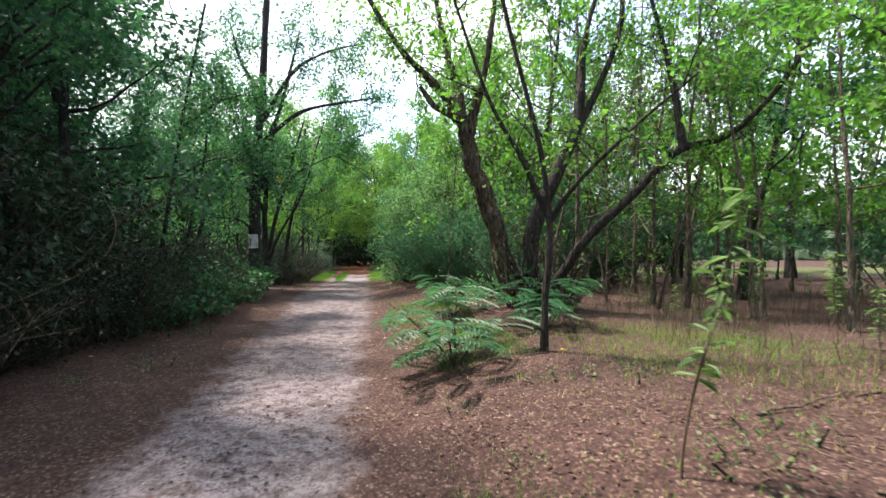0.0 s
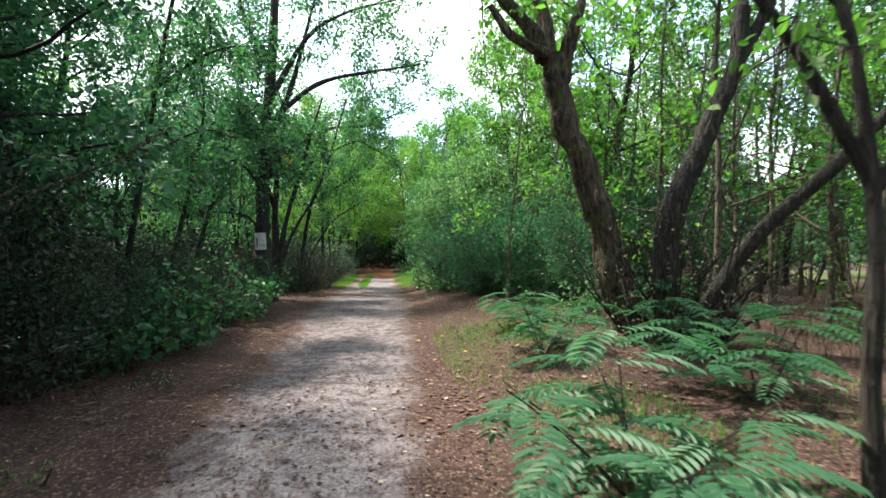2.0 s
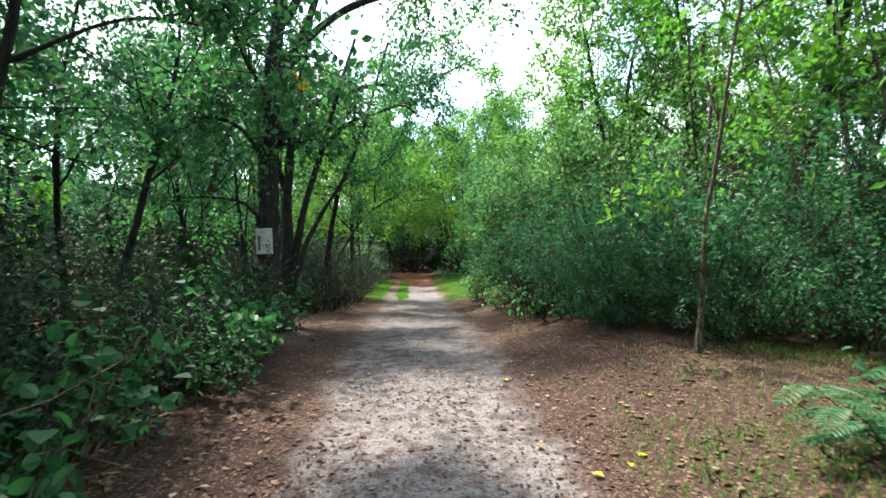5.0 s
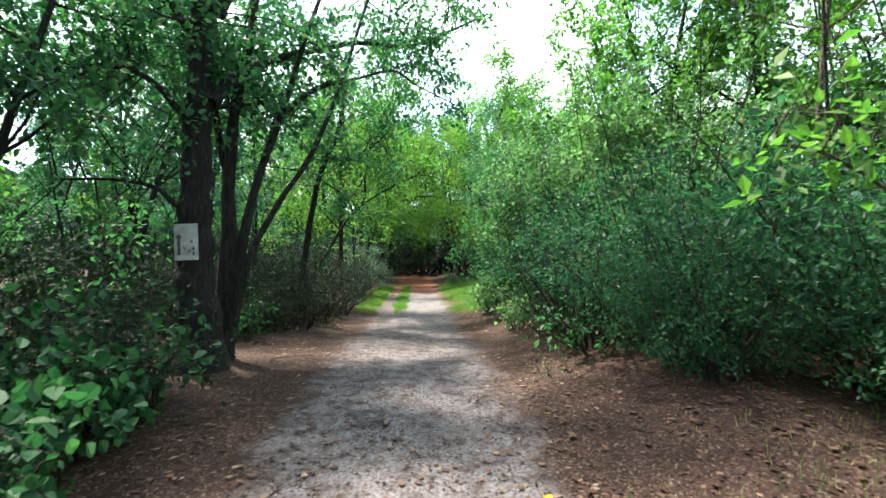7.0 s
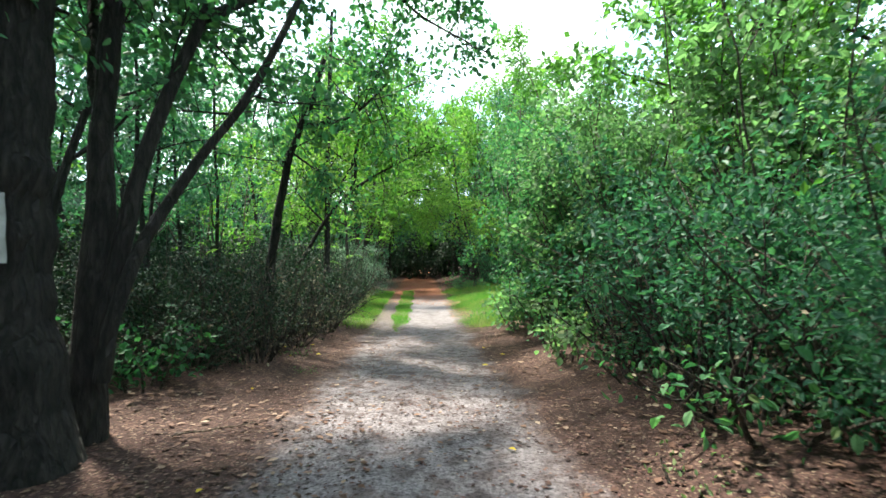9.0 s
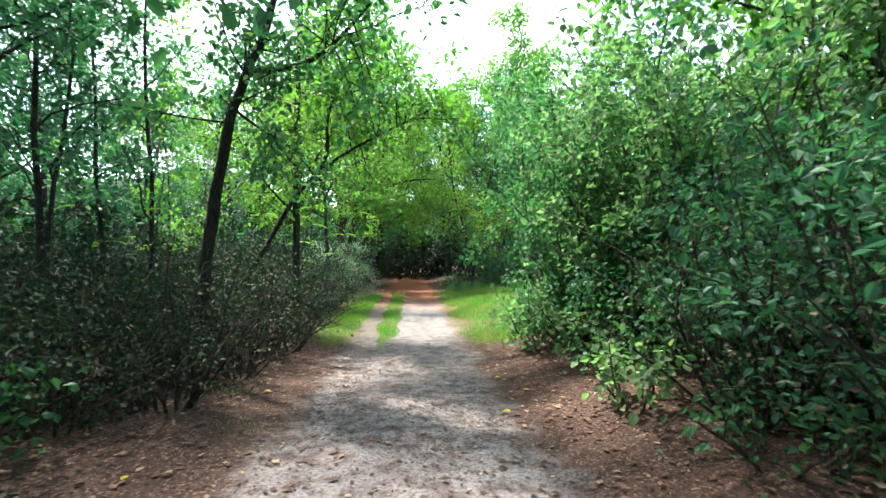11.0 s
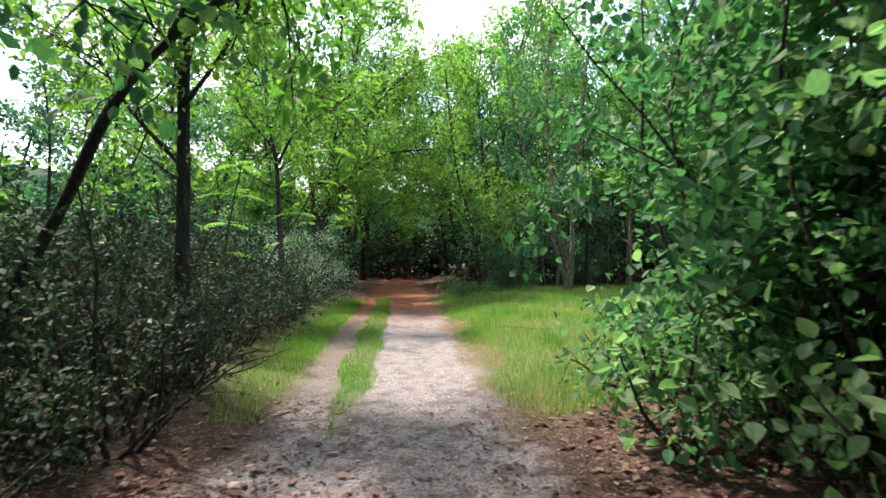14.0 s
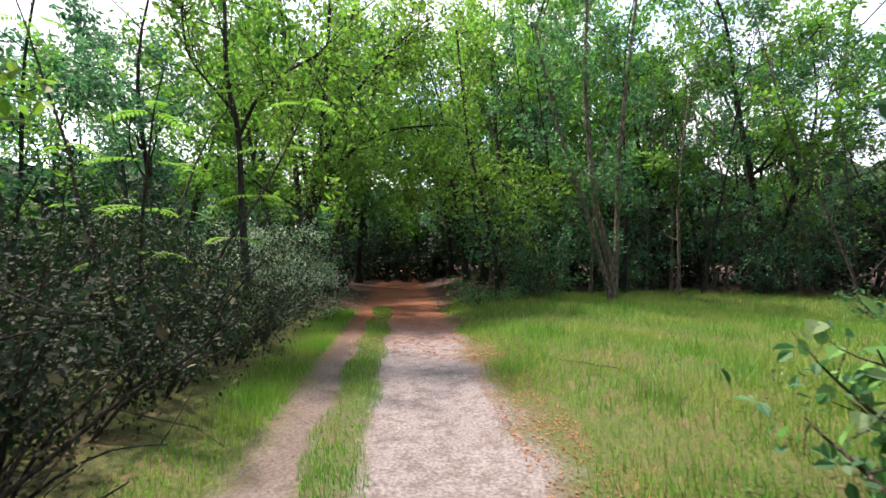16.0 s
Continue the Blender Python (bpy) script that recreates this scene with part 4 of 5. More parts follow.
tall_over = [(*beside(u, y), s) for u, y, s in ((-5.7, 11.0, 1.0), (-7.2, 10.4, 1.0), (-7.6, 13.6, 1.05), (-6.6, 8.2, 1.0), (-8.8, 12.0, 1.1), (-6.4, 5.4, 1.0), (-4.7, 9.3, 0.9))]
right_back = [(*beside(u, y), 0.9) for u, y in ((6.0, 37.0), (8.5, 38.0), (10.5, 36.5), (12.5, 38.5), (7.2, 40.5), (13.5, 33.0), (13.8, 29.0), (7.6, 21.4), (9.4, 23.6), (9.6, 18.6))]
wood += right_back + tall_over
# trees out of view round the start, added to shade the first stretch
over = [beside(u, y) for u, y in ((-3.4, -6.8), (2.6, -2.4), (-2.2, -4.6), (2.2, -6.0), (-6.2, -0.4), (-5.4, -3.0), (-7.4, -1.6), (-7.2, 2.0), (-6.6, -6.0), (-4.4, -4.4))]
wood += over
# further unseen trees at the back, added as shade and to close the wood
behind = spots(7, (-9, 8), (-14, -2.5), 2.2, wood, lambda s: abs(s[0] - path_x(s[1])) > 1.8)
ring = spots(14, (-25, -13), (-8, 50), 3.2, wood) + spots(14, (14, 26), (-8, 50), 3.2, wood) + spots(18, (-14, 18), (46, 60), 2.8, wood, lambda s: abs(s[0] - path_x(s[1])) > 1.5 or s[1] > 51)
scatter(tall_a, left_far[::2] + behind[::2] + over[:5:2] + over[5:] + tall_over + [beside(u, y) for u, y in ((-2.2, 45.5), (2.4, 46.0), (-2.0, 48.5), (2.2, 49.0))], 41)
scatter(tall_b, [(*beside(5.6, 20.6), 0.95), (*beside(4.3, 20.3), 0.85)] + end_wall[::3] + end_wall[1::3] + mouth + right_far[::2] + behind[1::2] + over[1:5:2] + right_back[1::2], 42)
scatter(tall_c, left_far[1::2] + left_near + right_far[1::2] + end_wall[2::3] + right_back[::2] + [beside(u, y) for u, y in ((-7.4, 23.6), (-8.2, 26.6), (-6.8, 21.4))], 43)
scatter(far_a, ring[::2], 46)
scatter(far_b, ring[1::2], 47)
open_wood = spots(28, (6.0, 15), (6, 22), 0.7, wood)
scatter(pole_a, spots(12, (-9, -3.2), (2, 30), 0.8, wood) + spots(18, (3, 15), (35, 42), 0.8, wood) + [(*beside(u, y), s) for u, y, s in ((-4.6, 22.9, 1.2), (-4.9, 21.0, 1.2))], 44)
scatter(pole_b, [(-0.1, 13.3, float(ground_z(-0.1, 13.3)))] + open_wood + spots(5, (4.6, 9), (11, 22), 0.8, wood) + spots(3, (2, 14), (34.8, 38), 0.8, wood) + spots(6, (10, 15), (24, 34), 1.0, wood) + [beside(u, y) for u, y in ((-5.2, 23.6), (-5.8, 27.4))] + spots(4, (-9, -5.5), (20, 36), 0.8, wood), 45)

bare_a = woodland_tree(39, 8.5, GREEN_SHADE, BARK_PALE, "thin bare grey-brown stem with dead side twigs", 0.045, 0.12, 8, 1.9, 9, 0.1, 0.1, "bare_tree", "bare stems", 0.1, 1)
bare_b = woodland_tree(40, 7.0, GREEN_BRIGHT, BARK_TWIG, "thin bare brown stem with sparse leaves", 0.035, 0.12, 8, 1.7, 11, 0.09, 0.14, "bare_tree", "bare stems", 0.1, 1)
scatter(bare_a, spots(18, (4.8, 11), (9.5, 22), 0.6, wood) + spots(9, (4.5, 13), (35, 39), 0.7, wood) , 48, (0.8, 1.25))
scatter(bare_b, spots(20, (4.4, 9), (9.5, 21), 0.6, wood) + spots(8, (3.5, 13), (34.6, 38), 0.7, wood) + spots(5, (9.0, 12), (25, 33), 0.9, wood), 49, (0.8, 1.25))

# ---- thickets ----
# thicket bushes whose leaf colour carries the shade of the left side
dark_a = shrub(51, 2.3, 1.5, GREEN_SHADOWED, "dark tangled thicket bush, dull leaves with shade put into their colour", 16, 72, 0.064)
dark_b = shrub(52, 1.8, 1.3, GREEN_SHADOWED, "low dark bramble-like bush with shade put into its leaf colour", 14, 70, 0.06)
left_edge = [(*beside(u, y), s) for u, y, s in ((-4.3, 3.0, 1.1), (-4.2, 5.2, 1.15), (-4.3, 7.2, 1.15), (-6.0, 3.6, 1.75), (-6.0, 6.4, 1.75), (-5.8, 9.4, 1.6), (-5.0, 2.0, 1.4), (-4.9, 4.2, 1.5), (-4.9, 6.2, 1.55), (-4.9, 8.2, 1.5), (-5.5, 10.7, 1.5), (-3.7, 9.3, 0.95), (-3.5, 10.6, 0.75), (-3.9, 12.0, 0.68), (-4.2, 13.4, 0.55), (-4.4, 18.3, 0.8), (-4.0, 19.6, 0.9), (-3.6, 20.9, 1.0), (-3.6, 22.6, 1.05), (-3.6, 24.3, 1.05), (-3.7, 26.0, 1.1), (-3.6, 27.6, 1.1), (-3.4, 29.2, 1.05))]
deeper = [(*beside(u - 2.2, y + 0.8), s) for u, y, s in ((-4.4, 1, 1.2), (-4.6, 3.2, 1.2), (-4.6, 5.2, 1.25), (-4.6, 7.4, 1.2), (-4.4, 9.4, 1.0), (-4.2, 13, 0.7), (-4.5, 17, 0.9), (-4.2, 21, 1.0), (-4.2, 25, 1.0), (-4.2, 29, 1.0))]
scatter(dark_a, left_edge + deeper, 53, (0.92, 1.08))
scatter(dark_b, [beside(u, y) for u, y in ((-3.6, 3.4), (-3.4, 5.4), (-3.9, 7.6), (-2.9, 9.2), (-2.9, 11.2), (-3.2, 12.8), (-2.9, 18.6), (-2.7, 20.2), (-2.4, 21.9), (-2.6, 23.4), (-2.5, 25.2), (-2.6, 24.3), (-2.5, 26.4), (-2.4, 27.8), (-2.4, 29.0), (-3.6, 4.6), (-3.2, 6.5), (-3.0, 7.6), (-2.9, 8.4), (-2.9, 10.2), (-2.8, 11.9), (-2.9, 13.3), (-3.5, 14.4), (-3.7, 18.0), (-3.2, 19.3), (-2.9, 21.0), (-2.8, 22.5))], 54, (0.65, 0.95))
green_a = shrub(55, 3.0, 1.6, GREEN_SHADE, "dense green broad-leaved bush beside the track", 17, 44, 0.08, True, "bush", "green bushes")
green_b = shrub(56, 4.6, 1.7, GREEN_BUSH, "tall green bush with large drooping leaves", 17, 48, 0.082, True, "bush", "green bushes", 0.05, None, 0.75)
scatter(green_a, [beside(u, y) for u, y in ((3.2, 15.6), (4.9, 15.0), (6.7, 15.2), (4.0, 14.7), (5.9, 14.3), (7.8, 14.8), (3.4, 17.4), (5.2, 17.0), (8.4, 16.0), (3.2, 19.0), (7.0, 17.6), (3.3, 33.9), (6.2, 36.0), (-4.0, 36.2), (9.4, 35.0))] + [(*beside(u, y), s) for u, y, s in ((3.9, 22.2, 1.2), (4.8, 22.6, 1.25), (5.6, 22.4, 1.3), (3.6, 13.9, 0.65), (4.8, 13.5, 0.7), (2.75, 14.8, 0.6), (6.0, 13.4, 0.75), (2.8, 16.2, 0.75), (2.7, 17.6, 0.75), (2.8, 19.2, 0.8), (2.8, 15.5, 0.6))], 57, (0.85, 1.0))
scatter(green_b, [beside(u, y) for u, y in ((3.7, 20.4), (4.8, 20.0), (5.0, 21.8), (4.2, 18.4))], 58, (1.0, 1.15))
# backlit bush: deeper leaf colour and dense foliage stand for its shaded face
green_d = shrub(157, 3.8, 1.4, GREEN_DEEP, "dense bush leaning out at the edge of the clearing, deeper leaf colour for shade", 16, 78, 0.078, 2, "bush", "green bushes", 0.08, None, 0.75)
scatter(green_d, [beside(2.55, 22.75), beside(3.5, 22.9), beside(2.7, 22.0)], 158, (0.95, 1.05))
green_c = shrub(155, 3.6, 1.35, GREEN_BUSH, "tall dense bush with hanging lobed green leaves", 15, 40, 0.085, 2, "bush", "green bushes", 0.08, None, 0.8)
scatter(green_c, [beside(u, y) for u, y in ((3.1, 20.9), (3.4, 21.8))], 156, (0.9, 1.05))
holly = shrub(59, 2.0, 1.3, GREEN_GREY, "grey-green glossy evergreen bush at the track edge", 16, 110, 0.055, False, "evergreen_bush", "evergreen bushes")
scatter(holly, [beside(-2.6, 30.4), beside(-2.5, 31.8), beside(-2.9, 33.4)], 60, (0.9, 1.05))
low_a = shrub(61, 0.9, 0.8, GREEN_DEEP, "low leafy seedling bush on litter", 9, 26, 0.085, True, "low_bush", "low bushes")
scatter(low_a, [beside(u, y) for u, y in ((2.3, 16.4), (2.2, 18.2), (2.2, 20.6), (2.3, 22.4), (2.0, 33.8), (2.6, 24.0), (2.25, 23.8), (5.4, 26.4), (6.4, 27.8), (4.7, 25.6), (7.6, 30.0), (1.9, 34.6), (3.4, 34.8), (3.7, 10.4), (3.0, 10.7), (4.4, 10.6))], 62, (0.7, 1.1))

# large-leaved bushes added for darkness between trunks; shade is in their colour
under = shrub(63, 3.4, 2.2, GREEN_SHADOWED, "undergrowth deep in the wood, leaves coloured near-black for shade", 10, 21, 0.21, False, "undergrowth_bush", "undergrowth", 0.1, None, 0.6, 6)
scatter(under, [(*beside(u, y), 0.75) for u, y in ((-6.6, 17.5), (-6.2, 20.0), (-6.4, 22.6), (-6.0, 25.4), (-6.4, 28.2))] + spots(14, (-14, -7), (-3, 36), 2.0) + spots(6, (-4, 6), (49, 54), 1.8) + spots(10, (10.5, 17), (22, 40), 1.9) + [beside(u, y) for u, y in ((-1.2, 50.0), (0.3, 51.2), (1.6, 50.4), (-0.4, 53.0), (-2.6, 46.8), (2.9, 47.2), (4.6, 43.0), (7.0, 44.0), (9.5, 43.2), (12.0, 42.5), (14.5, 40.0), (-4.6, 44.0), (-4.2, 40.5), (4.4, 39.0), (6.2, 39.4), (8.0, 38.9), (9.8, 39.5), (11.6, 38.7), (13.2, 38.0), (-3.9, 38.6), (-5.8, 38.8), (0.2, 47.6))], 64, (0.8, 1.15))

under_light = shrub(163, 3.4, 2.2, GREEN_SHADE, "pale green undergrowth deep in the open wood", 10, 19, 0.16, False, "undergrowth_bush", "undergrowth", 0.1, BARK_PALE, 0.6, 3)
scatter(under_light, spots(12, (10, 17), (-3, 24), 2.0)  + spots(14, (-13, 16), (38, 47), 1.9, None, lambda s: abs(s[0] - path_x(s[1])) > 3.0), 164, (0.8, 1.15))

# ---- feather-leaved shrubs and weeds ----
sumac = feather_shrub(71, 1.5, 1.0, "young shrub with long feathered green leaves", 6, 8, 0.62, 0.12)
scatter(sumac, [(*beside(1.75, 5.75), 0.8)] + [(*beside(3.2, 7.0), 0.62), (*beside(2.3, 9.0), 0.66), (*beside(3.8, 8.7), 0.7), (*beside(2.5, 10.6), 0.45)], 72, (1.0, 1.1))
locust = feather_shrub(77, 4.4, 1.5, "young locust tree with light green feathered leaves", 4, 12, 0.42, 0.075, "locust_sapling", GREEN_LIME, 0.03, "locust saplings")
scatter(locust, [beside(u, y) for u, y in ((-3.1, 27.2), (-4.6, 22.8), (2.7, 35.2), (-2.5, 34.8))], 78, (0.85, 1.1))
weed_a = tall_weed(73, 1.3, "tall pale-green weed with drooping lance leaves")
weed_b = tall_weed(74, 0.95, "pale-green weed with drooping lance leaves")
scatter(weed_a, [(*beside(2.3, 2.75), 1.79)] + spots(15, (4.6, 8.5), (5.0, 10.0), 0.32), 75, (0.5, 0.8))
scatter(weed_b, spots(16, (4.6, 10.0), (4.0, 12.0), 0.4), 76, (0.6, 0.9))

broad = shrub(65, 1.0, 0.7, GREEN_BUSH, "young plant with broad drooping green leaves", 7, 27, 0.105, 2, "broad_leaved_plant", "broad-leaved plants", 0.3, None, 0.8)
scatter(broad, [beside(u, y) for u, y in ((2.0, 19.6), (2.1, 21.0), (2.0, 22.6), (2.6, 23.8))], 66, (0.8, 1.15))
shade_plant = shrub(166, 1.0, 0.7, GREEN_FROND, "dark green broad-leaved plant at the thicket edge", 8, 34, 0.1, 2, "broad_leaved_plant", "broad-leaved plants", 0.2, None, 0.75)
scatter(shade_plant, [beside(u, y) for u, y in ((-2.35, 12.7), (-2.6, 12.2), (-2.8, 13.4), (-2.9, 14.2), (-2.5, 13.9), (-3.0, 17.6), (-2.5, 10.0), (-2.6, 9.3), (-2.7, 10.8), (-2.6, 8.6))], 167, (0.8, 1.15))
bare = shrub(67, 1.7, 1.1, DRY_BROWN, "leafless brown twiggy bush under the trees", 20, 5, 0.05, False, "bare_bush", "bare bushes", 0.1, BARK)
scatter(bare, [beside(u, y) for u, y in ((-2.4, 19.4), (-2.2, 20.8), (-3.0, 3.6), (-3.4, 5.4), (-3.2, 7.2), (2.9, 18.5), (3.4, 17.9), (2.5, 18.9), (2.3, 16.8), (4.1, 9.1), (4.4, 9.4), (3.5, 9.0), (-2.1, 22.6), (-2.3, 24.0))], 68, (0.7, 1.05))


seedling = shrub(69, 0.22, 0.2, GREEN_WEED, "small green seedling growing in litter", 4, 34, 0.045, 2, "seedling", "seedlings", 0.3)
scatter(seedling, [beside(u, y) for u, y in ((2.6, 2.6), (3.0, 3.0), (3.4, 2.4), (1.7, 3.2), (2.3, 4.6), (2.9, 4.4), (1.5, 4.3), (3.6, 5.0), (2.4, 10.8), (2.8, 11.4), (2.0, 11.2), (1.7, 10.7), (3.3, 11.9), (2.5, 12.4), (-1.7, 6.0), (-2.3, 5.2), (-1.9, 8.2), (-2.0, 20.0), (-1.6, 19.0), (-2.2, 10.6), (1.6, 16.0), (1.6, 6.8), (2.8, 6.4), (1.9, 24.6), (2.6, 25.4), (3.2, 26.2), (3.8, 27.0))], 70, (0.35, 0.8))


def fallen_branch(seed, spot, length, radius, label, turn, mat):
    """A dead branch lying on the ground with a side twig."""
    rng = np.random.default_rng(seed)
    top = rooted("fallen_branch", label, "branch", "fallen branches")
    top.location = spot
    ln = bent(rng, (0, 0, radius * 0.8), (math.cos(turn), math.sin(turn), 0), length, 8, 0.06)
    ln[:, 2] = radius * 0.7 + 0.015 * np.abs(np.sin(np.arange(9)))
    piece("branch", raw_mesh("branch", *tubes([(ln, taper(9, radius, radius * 0.35))], 7, 0.06, rng), mat, True), top)
    tw = bent(rng, ln[4], (math.cos(turn + 0.8), math.sin(turn + 0.8), 0.15), length * 0.3, 4, 0.1)
    piece("twig", raw_mesh("twig", *tubes([(tw, taper(5, radius * 0.4, radius * 0.15))], 5), mat, True), top)


fallen_branch(91, beside(4.6, 13.2), 1.4, 0.05, "weathered grey log lying on leaf litter", 0.1, DEAD_WOOD)
for k, (u, y, L, r, a) in enumerate(((3.2, 3.4, 1.1, 0.012, 0.4), (3.6, 2.9, 1.3, 0.014, -0.5), (4.2, 3.8, 0.9, 0.01, 0.2), (2.9, 2.4, 1.0, 0.012, -0.8), (3.0, 7.0, 0.8, 0.014, 0.5), (2.2, 10.6, 0.5, 0.01, 1.1), (-1.2, 21.6, 0.5, 0.008, 0.0), (-0.3, 20.6, 0.4, 0.007, 0.3), (0.2, 19.6, 0.3, 0.006, 2.4), (-2.0, 16.4, 0.6, 0.01, 0.5), (1.2, 22.9, 0.4, 0.007, 2.2), (2.2, 27.0, 0.7, 0.012, 2.5), (-1.6, 9.4, 0.5, 0.008, 0.2), (-0.4, 12.6, 0.3, 0.006, 0.1))):
    fallen_branch(100 + k, beside(u, y), L, r, "thin dead twig lying on the ground", a, DEAD_WOOD)


def arching_dead_stem(seed, pts, r, label):
    """A bare bleached stem arching out of the thicket."""
    top = rooted("dead_stem", label, "branch", "dead stems")
    top.location = pts[0]
    ln = spline(pts, 6) - np.array(pts[0])
    rng = np.random.default_rng(seed)
    piece("stem", raw_mesh("stem", *tubes([(ln, taper(len(ln), r, r * 0.3))], 6), DEAD_WOOD, True), top)
    for s in side_shoots(rng, ln, 4, 0.5, 0.8, 0.0, 0.3):
        piece("twig", raw_mesh("twig", *tubes([(s, taper(len(s), r * 0.4, 0.002))], 4), DEAD_WOOD, True), top)


for k, pts in enumerate((((-5.3, 4.6, 0.05), (-4.6, 4.9, 0.7), (-3.7, 5.2, 1.2), (-3.5, 5.3, 1.6), (-3.7, 5.4, 1.95)), ((-4.6, 4.0, 0.05), (-3.9, 4.3, 0.6), (-3.2, 4.5, 0.95)), ((-4.9, 3.6, 0.05), (-4.2, 4.0, 0.5), (-3.3, 4.6, 0.7)),
                        ((-4.1, 4.2, 0.0), (-3.8, 4.4, 0.5), (-3.6, 4.5, 0.9)), ((-5.0, 9.6, 0.0), (-4.3, 9.7, 0.6), (-4.0, 9.8, 1.1)))):
    arching_dead_stem(120 + k, pts, 0.014, "bleached bare stem arching out of a dark thicket")


def yellow_leaf(seed, spot, size):
    """One bright leaf lying on the ground."""
    rng = np.random.default_rng(seed)
    a = rng.uniform(0, 6.28)
    v, f = blades(rng, np.zeros((1, 3)), np.array([[math.cos(a), math.sin(a), 0.15]]), np.array([size]), 0.75, 0.35, 0.95, 2)
    top = tagged(new("yellow_leaf", raw_mesh("yellow_leaf", v, f, YELLOW)), "bright yellow fallen leaf on the ground", "leaf", "yellow leaves")
    top.location = (spot[0], spot[1], spot[2] + 0.02)


for k, (u, y) in enumerate(((0.72, 11.38), (1.25, 11.1), (1.35, 11.2), (1.0, 10.9), (-2.2, 14.9), (-1.9, 21.0), (-2.3, 20.6), (-1.7, 20.2), (-2.0, 19.9), (1.0, 21.2), (1.2, 20.6), (0.9, 19.8), (-1.4, 15.6), (0.6, 16.6), (2.9, 5.6), (-2.6, 6.2), (1.9, 12.2), (-1.9, 17.9), (1.5, 9.9), (0.8, 13.2))):
    yellow_leaf(140 + k, beside(u, y), 0.05 + 0.012 * (k % 4))

# ---- litter, grass, dry stalks ----
litter_patch("leaf_litter", "brown fallen leaves strewn beside the track", 46000, (-4.2, 6.0), (0.8, 24.0), LITTER, 81, 0.033, 1.0, 0.01)
litter_patch("large_leaf_litter", "large curled brown and pale leaves lying loose beside the track", 6500, (-3.4, 4.4), (7.0, 24.0), LITTER_LARGE, 96, 0.066, 1.0, 0.02)
litter_patch("track_leaf_litter", "dark leaf scraps trodden into the sandy track", 3600, (-1.0, 1.2), (0.8, 23.5), LITTER, 97, 0.04, 0.0, 0.004)
litter_patch("edge_leaf_litter", "orange-brown leaves along the edge of the sunlit track", 3200, (0.75, 1.35), (23.5, 31.0), LITTER_RED, 89, 0.024, 0.0, 0.01)
litter_patch("red_leaf_litter", "rust-red fallen leaves covering the far track", 6000, (-1.5, 1.7), (28.5, 44.0), LITTER_RED, 82, 0.06, 0.0, 0.01)
def in_meadow(u, y, g):
    patch = 0.5 + 0.5 * np.sin(1.1 * u + 0.8 * np.sin(1.3 * y)) * np.sin(0.9 * y + 0.6 * np.sin(1.7 * u))
    return (u > 1.0 + 0.2 * np.sin(2 * y) + 0.35 * g.random(len(u))) & (g.random(len(u)) < np.clip(1.3 - u * 0.07, 0.25, 1) * (0.4 + 0.6 * patch ** 1.5))


def in_straw(u, y, g):
    patch = np.sin(2.1 * u + 1.3 + np.sin(1.1 * y)) * np.sin(1.7 * y + 0.9 * u) + 0.4 * np.sin(5.3 * u) * np.sin(4.1 * y)
    return (u > 1.1 + 0.3 * g.random(len(u))) & (g.random(len(u)) < 0.06 + 0.9 * (patch > 0.45) + 0.55 * np.clip((y - 29.5) / 3, 0, 1))


grass_patch("meadow_grass", "sunlit green grass of the clearing", 150000, in_meadow, 83, (0.05, 0.17), box=(0.8, 11, 23.6, 36))
def in_tufts(u, y, g):
    clump = np.sin(4.1 * u + 1.7 * np.sin(2.3 * y)) * np.sin(3.7 * y + 1.9 * np.sin(2.9 * u)) + 0.35 * np.sin(9.0 * u + 2.0 * y)
    return (u > 1.2 + 0.4 * g.random(len(u))) & (clump > 0.5 + 0.4 * g.random(len(u)))


grass_patch("tufted_grass", "taller dark green tufts standing in the clearing", 15000, in_tufts, 98, (0.12, 0.3), GRASS_TUFT, (0.9, 9, 23.6, 34))
grass_patch("straw_grass", "dry straw-coloured grass in patches of the clearing", 18000, in_straw, 87, (0.06, 0.2), STRAW, (0.9, 11, 23.6, 36))
grass_patch("strip_grass", "green grass strip between the wheel tracks", 13000, lambda u, y, g: (np.abs(u + 0.56 + 0.05 * np.sin(3 * y)) < 0.2 * np.clip((y - 23.3) / 1.6, 0.1, 1) + 0.05 * g.random(len(u))), 84, (0.03, 0.1), box=(-1.0, -0.1, 23.0, 35))
grass_patch("verge_grass", "grass verge below the dark bushes", 17000, lambda u, y, g: (u < -1.15 - 0.15 * g.random(len(u))) & (u > -1.5 - 0.5 * g.random(len(u))) & (g.random(len(u)) < np.clip((y - 22.5) / 4, 0.05, 1) * (0.5 + 0.5 * np.sin(2.3 * u + y) ** 2)), 85, (0.04, 0.16), box=(-2.4, -1.1, 23.2, 34))
grass_patch("dry_stalks", "thin dry brown stalks standing in litter", 3200, lambda u, y, g: g.random(len(u)) < 0.4 + 0.6 * np.sin(1.9 * u) * np.sin(1.3 * y), 86, (0.2, 0.6), DRY_BROWN, (4.2, 11, 4.0, 13.5))
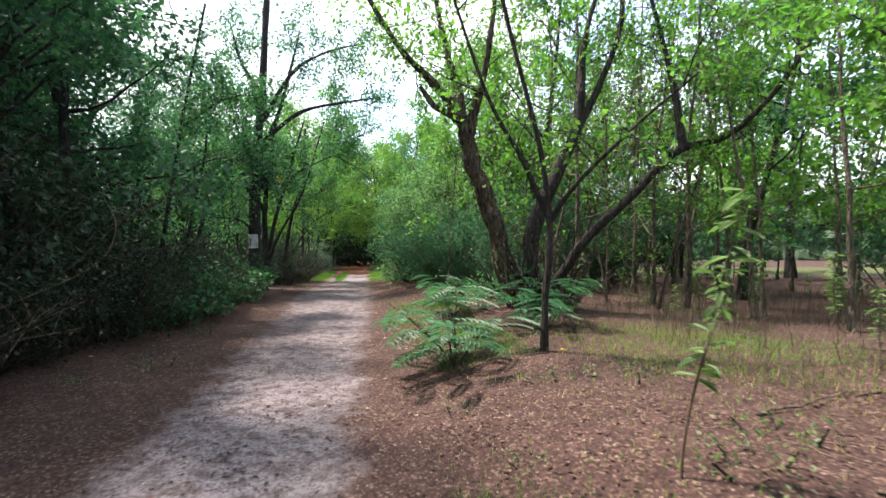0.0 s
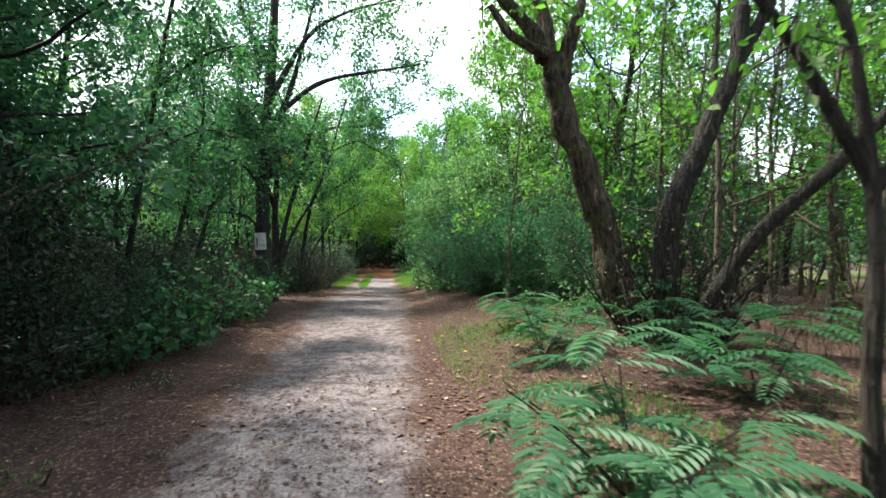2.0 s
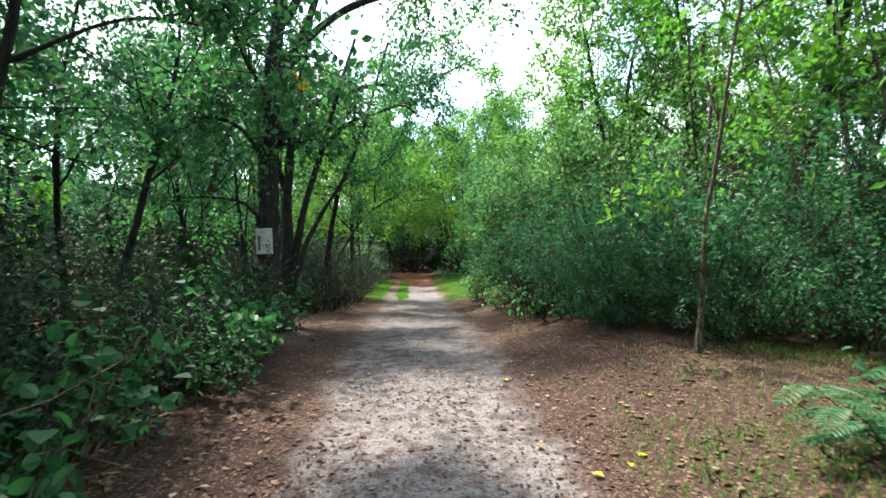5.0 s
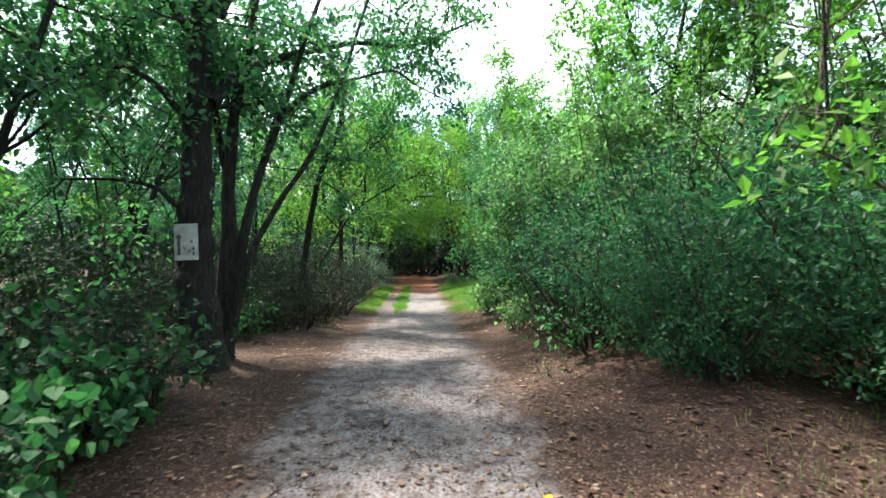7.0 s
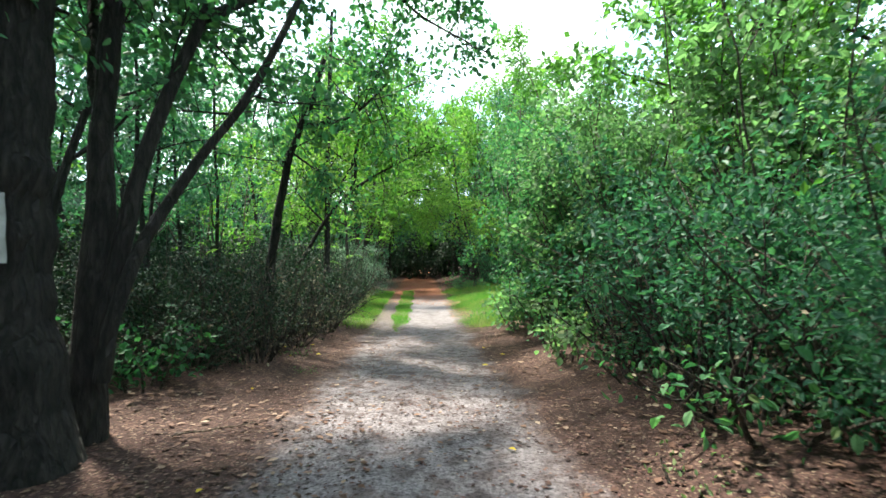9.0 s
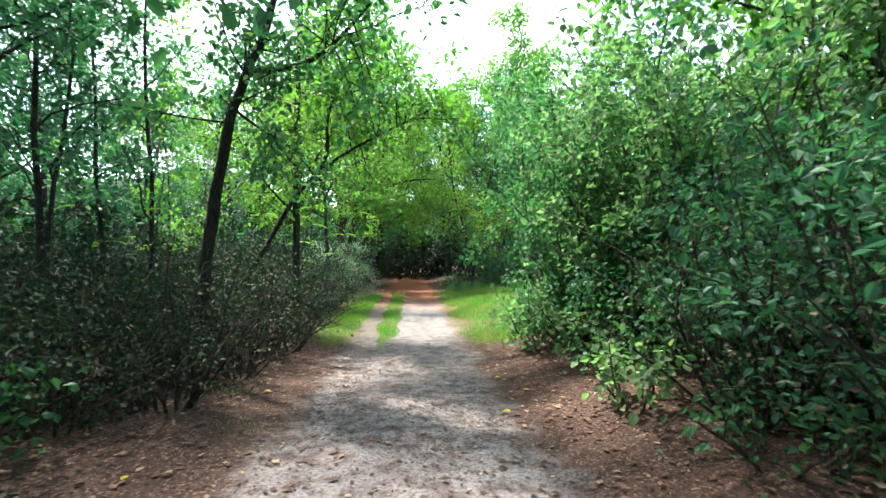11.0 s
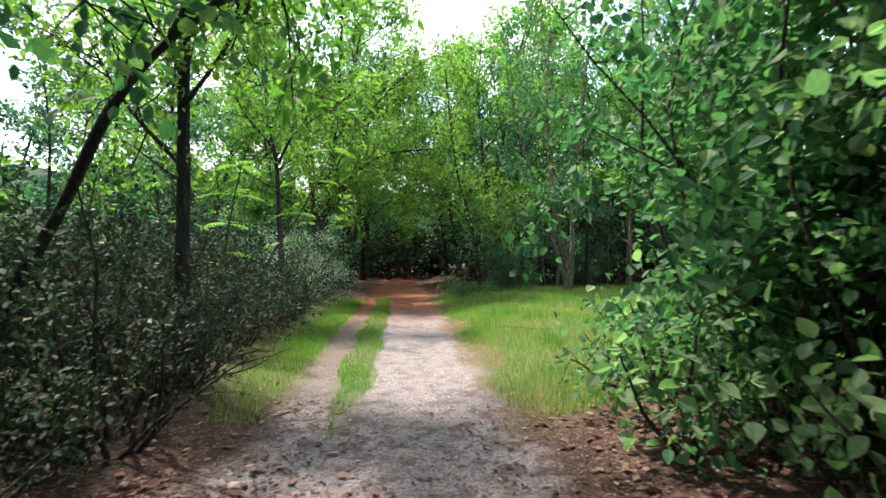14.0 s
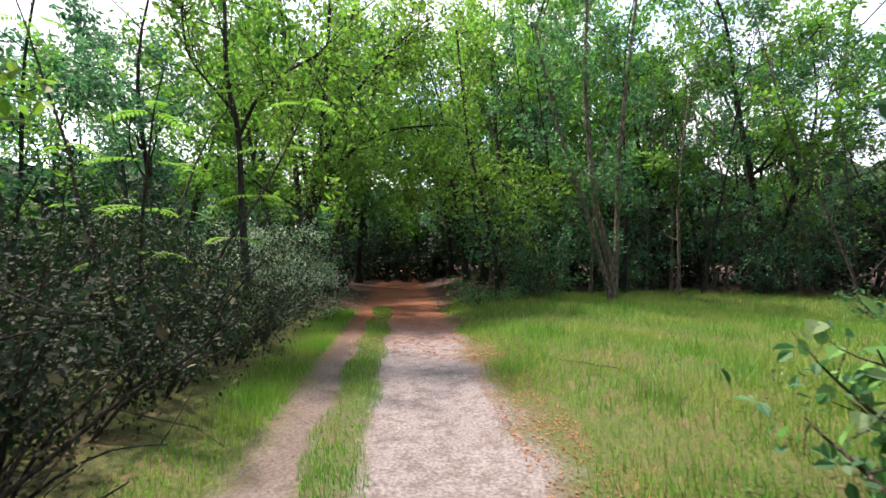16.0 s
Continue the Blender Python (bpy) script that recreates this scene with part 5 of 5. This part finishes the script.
grass_patch("bank_grass", "thin pale green grass among litter on the bank", 20000, lambda u, y, g: g.random(len(u)) < np.clip(np.sin(0.9 * u + 0.7) * np.sin(0.75 * y + 0.4), 0.02, 1) ** 1.5 + 0.9 * np.exp(-((u - 2.7) / 0.7) ** 2 - ((y - 11.0) / 0.9) ** 2), 88, (0.03, 0.11), GRASS, (1.2, 7, 2.0, 14))
grass_patch("edge_grass", "sparse olive grass along the shoulder of the track", 4200, lambda u, y, g: (u > 1.15 + 0.2 * np.sin(1.7 * y) + 0.5 * g.random(len(u))) & (g.random(len(u)) < 0.1 + 0.9 * np.clip(np.sin(2.1 * u + 0.5 * y) * np.sin(1.1 * y + 0.6) + 0.2, 0, 1)), 94, (0.03, 0.14), GRASS_TUFT, (1.0, 2.6, 5.5, 13.2))
grass_patch("bank_straw", "dry straw among litter on the bank", 3500, lambda u, y, g: g.random(len(u)) < np.clip(np.sin(0.8 * u + 1.7) * np.sin(0.7 * y + 1.4), 0.02, 1), 95, (0.03, 0.1), STRAW, (1.4, 7, 2.5, 14))


def far_woods():
    """The closing edge of the wood all round, far behind the trees."""
    n, m = 220, 9
    rng = np.random.default_rng(90)
    a = np.linspace(0, 2 * np.pi, n, endpoint=False)
    top = 11 + 2.5 * np.sin(5 * a + 1) * np.sin(11 * a) + rng.uniform(-1.3, 1.3, n)
    r = 66 + 2 * np.sin(9 * a) + rng.uniform(-1.2, 1.2, n)
    k = np.linspace(0, 1, m)
    R2 = r[:, None] + rng.uniform(-0.9, 0.9, (n, m)) + 2.0 * k ** 2
    v = np.stack([-4 + R2 * np.cos(a)[:, None], 16 + R2 * np.sin(a)[:, None], -0.5 + top[:, None] * k * np.ones((n, m))], -1).reshape(-1, 3)
    i, j = np.meshgrid(np.arange(n), np.arange(m - 1), indexing="ij")
    f = np.stack([i * m + j, ((i + 1) % n) * m + j, ((i + 1) % n) * m + j + 1, i * m + j + 1], -1).reshape(-1, 4)
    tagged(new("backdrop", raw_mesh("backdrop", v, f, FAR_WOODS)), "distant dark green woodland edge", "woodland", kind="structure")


far_woods()
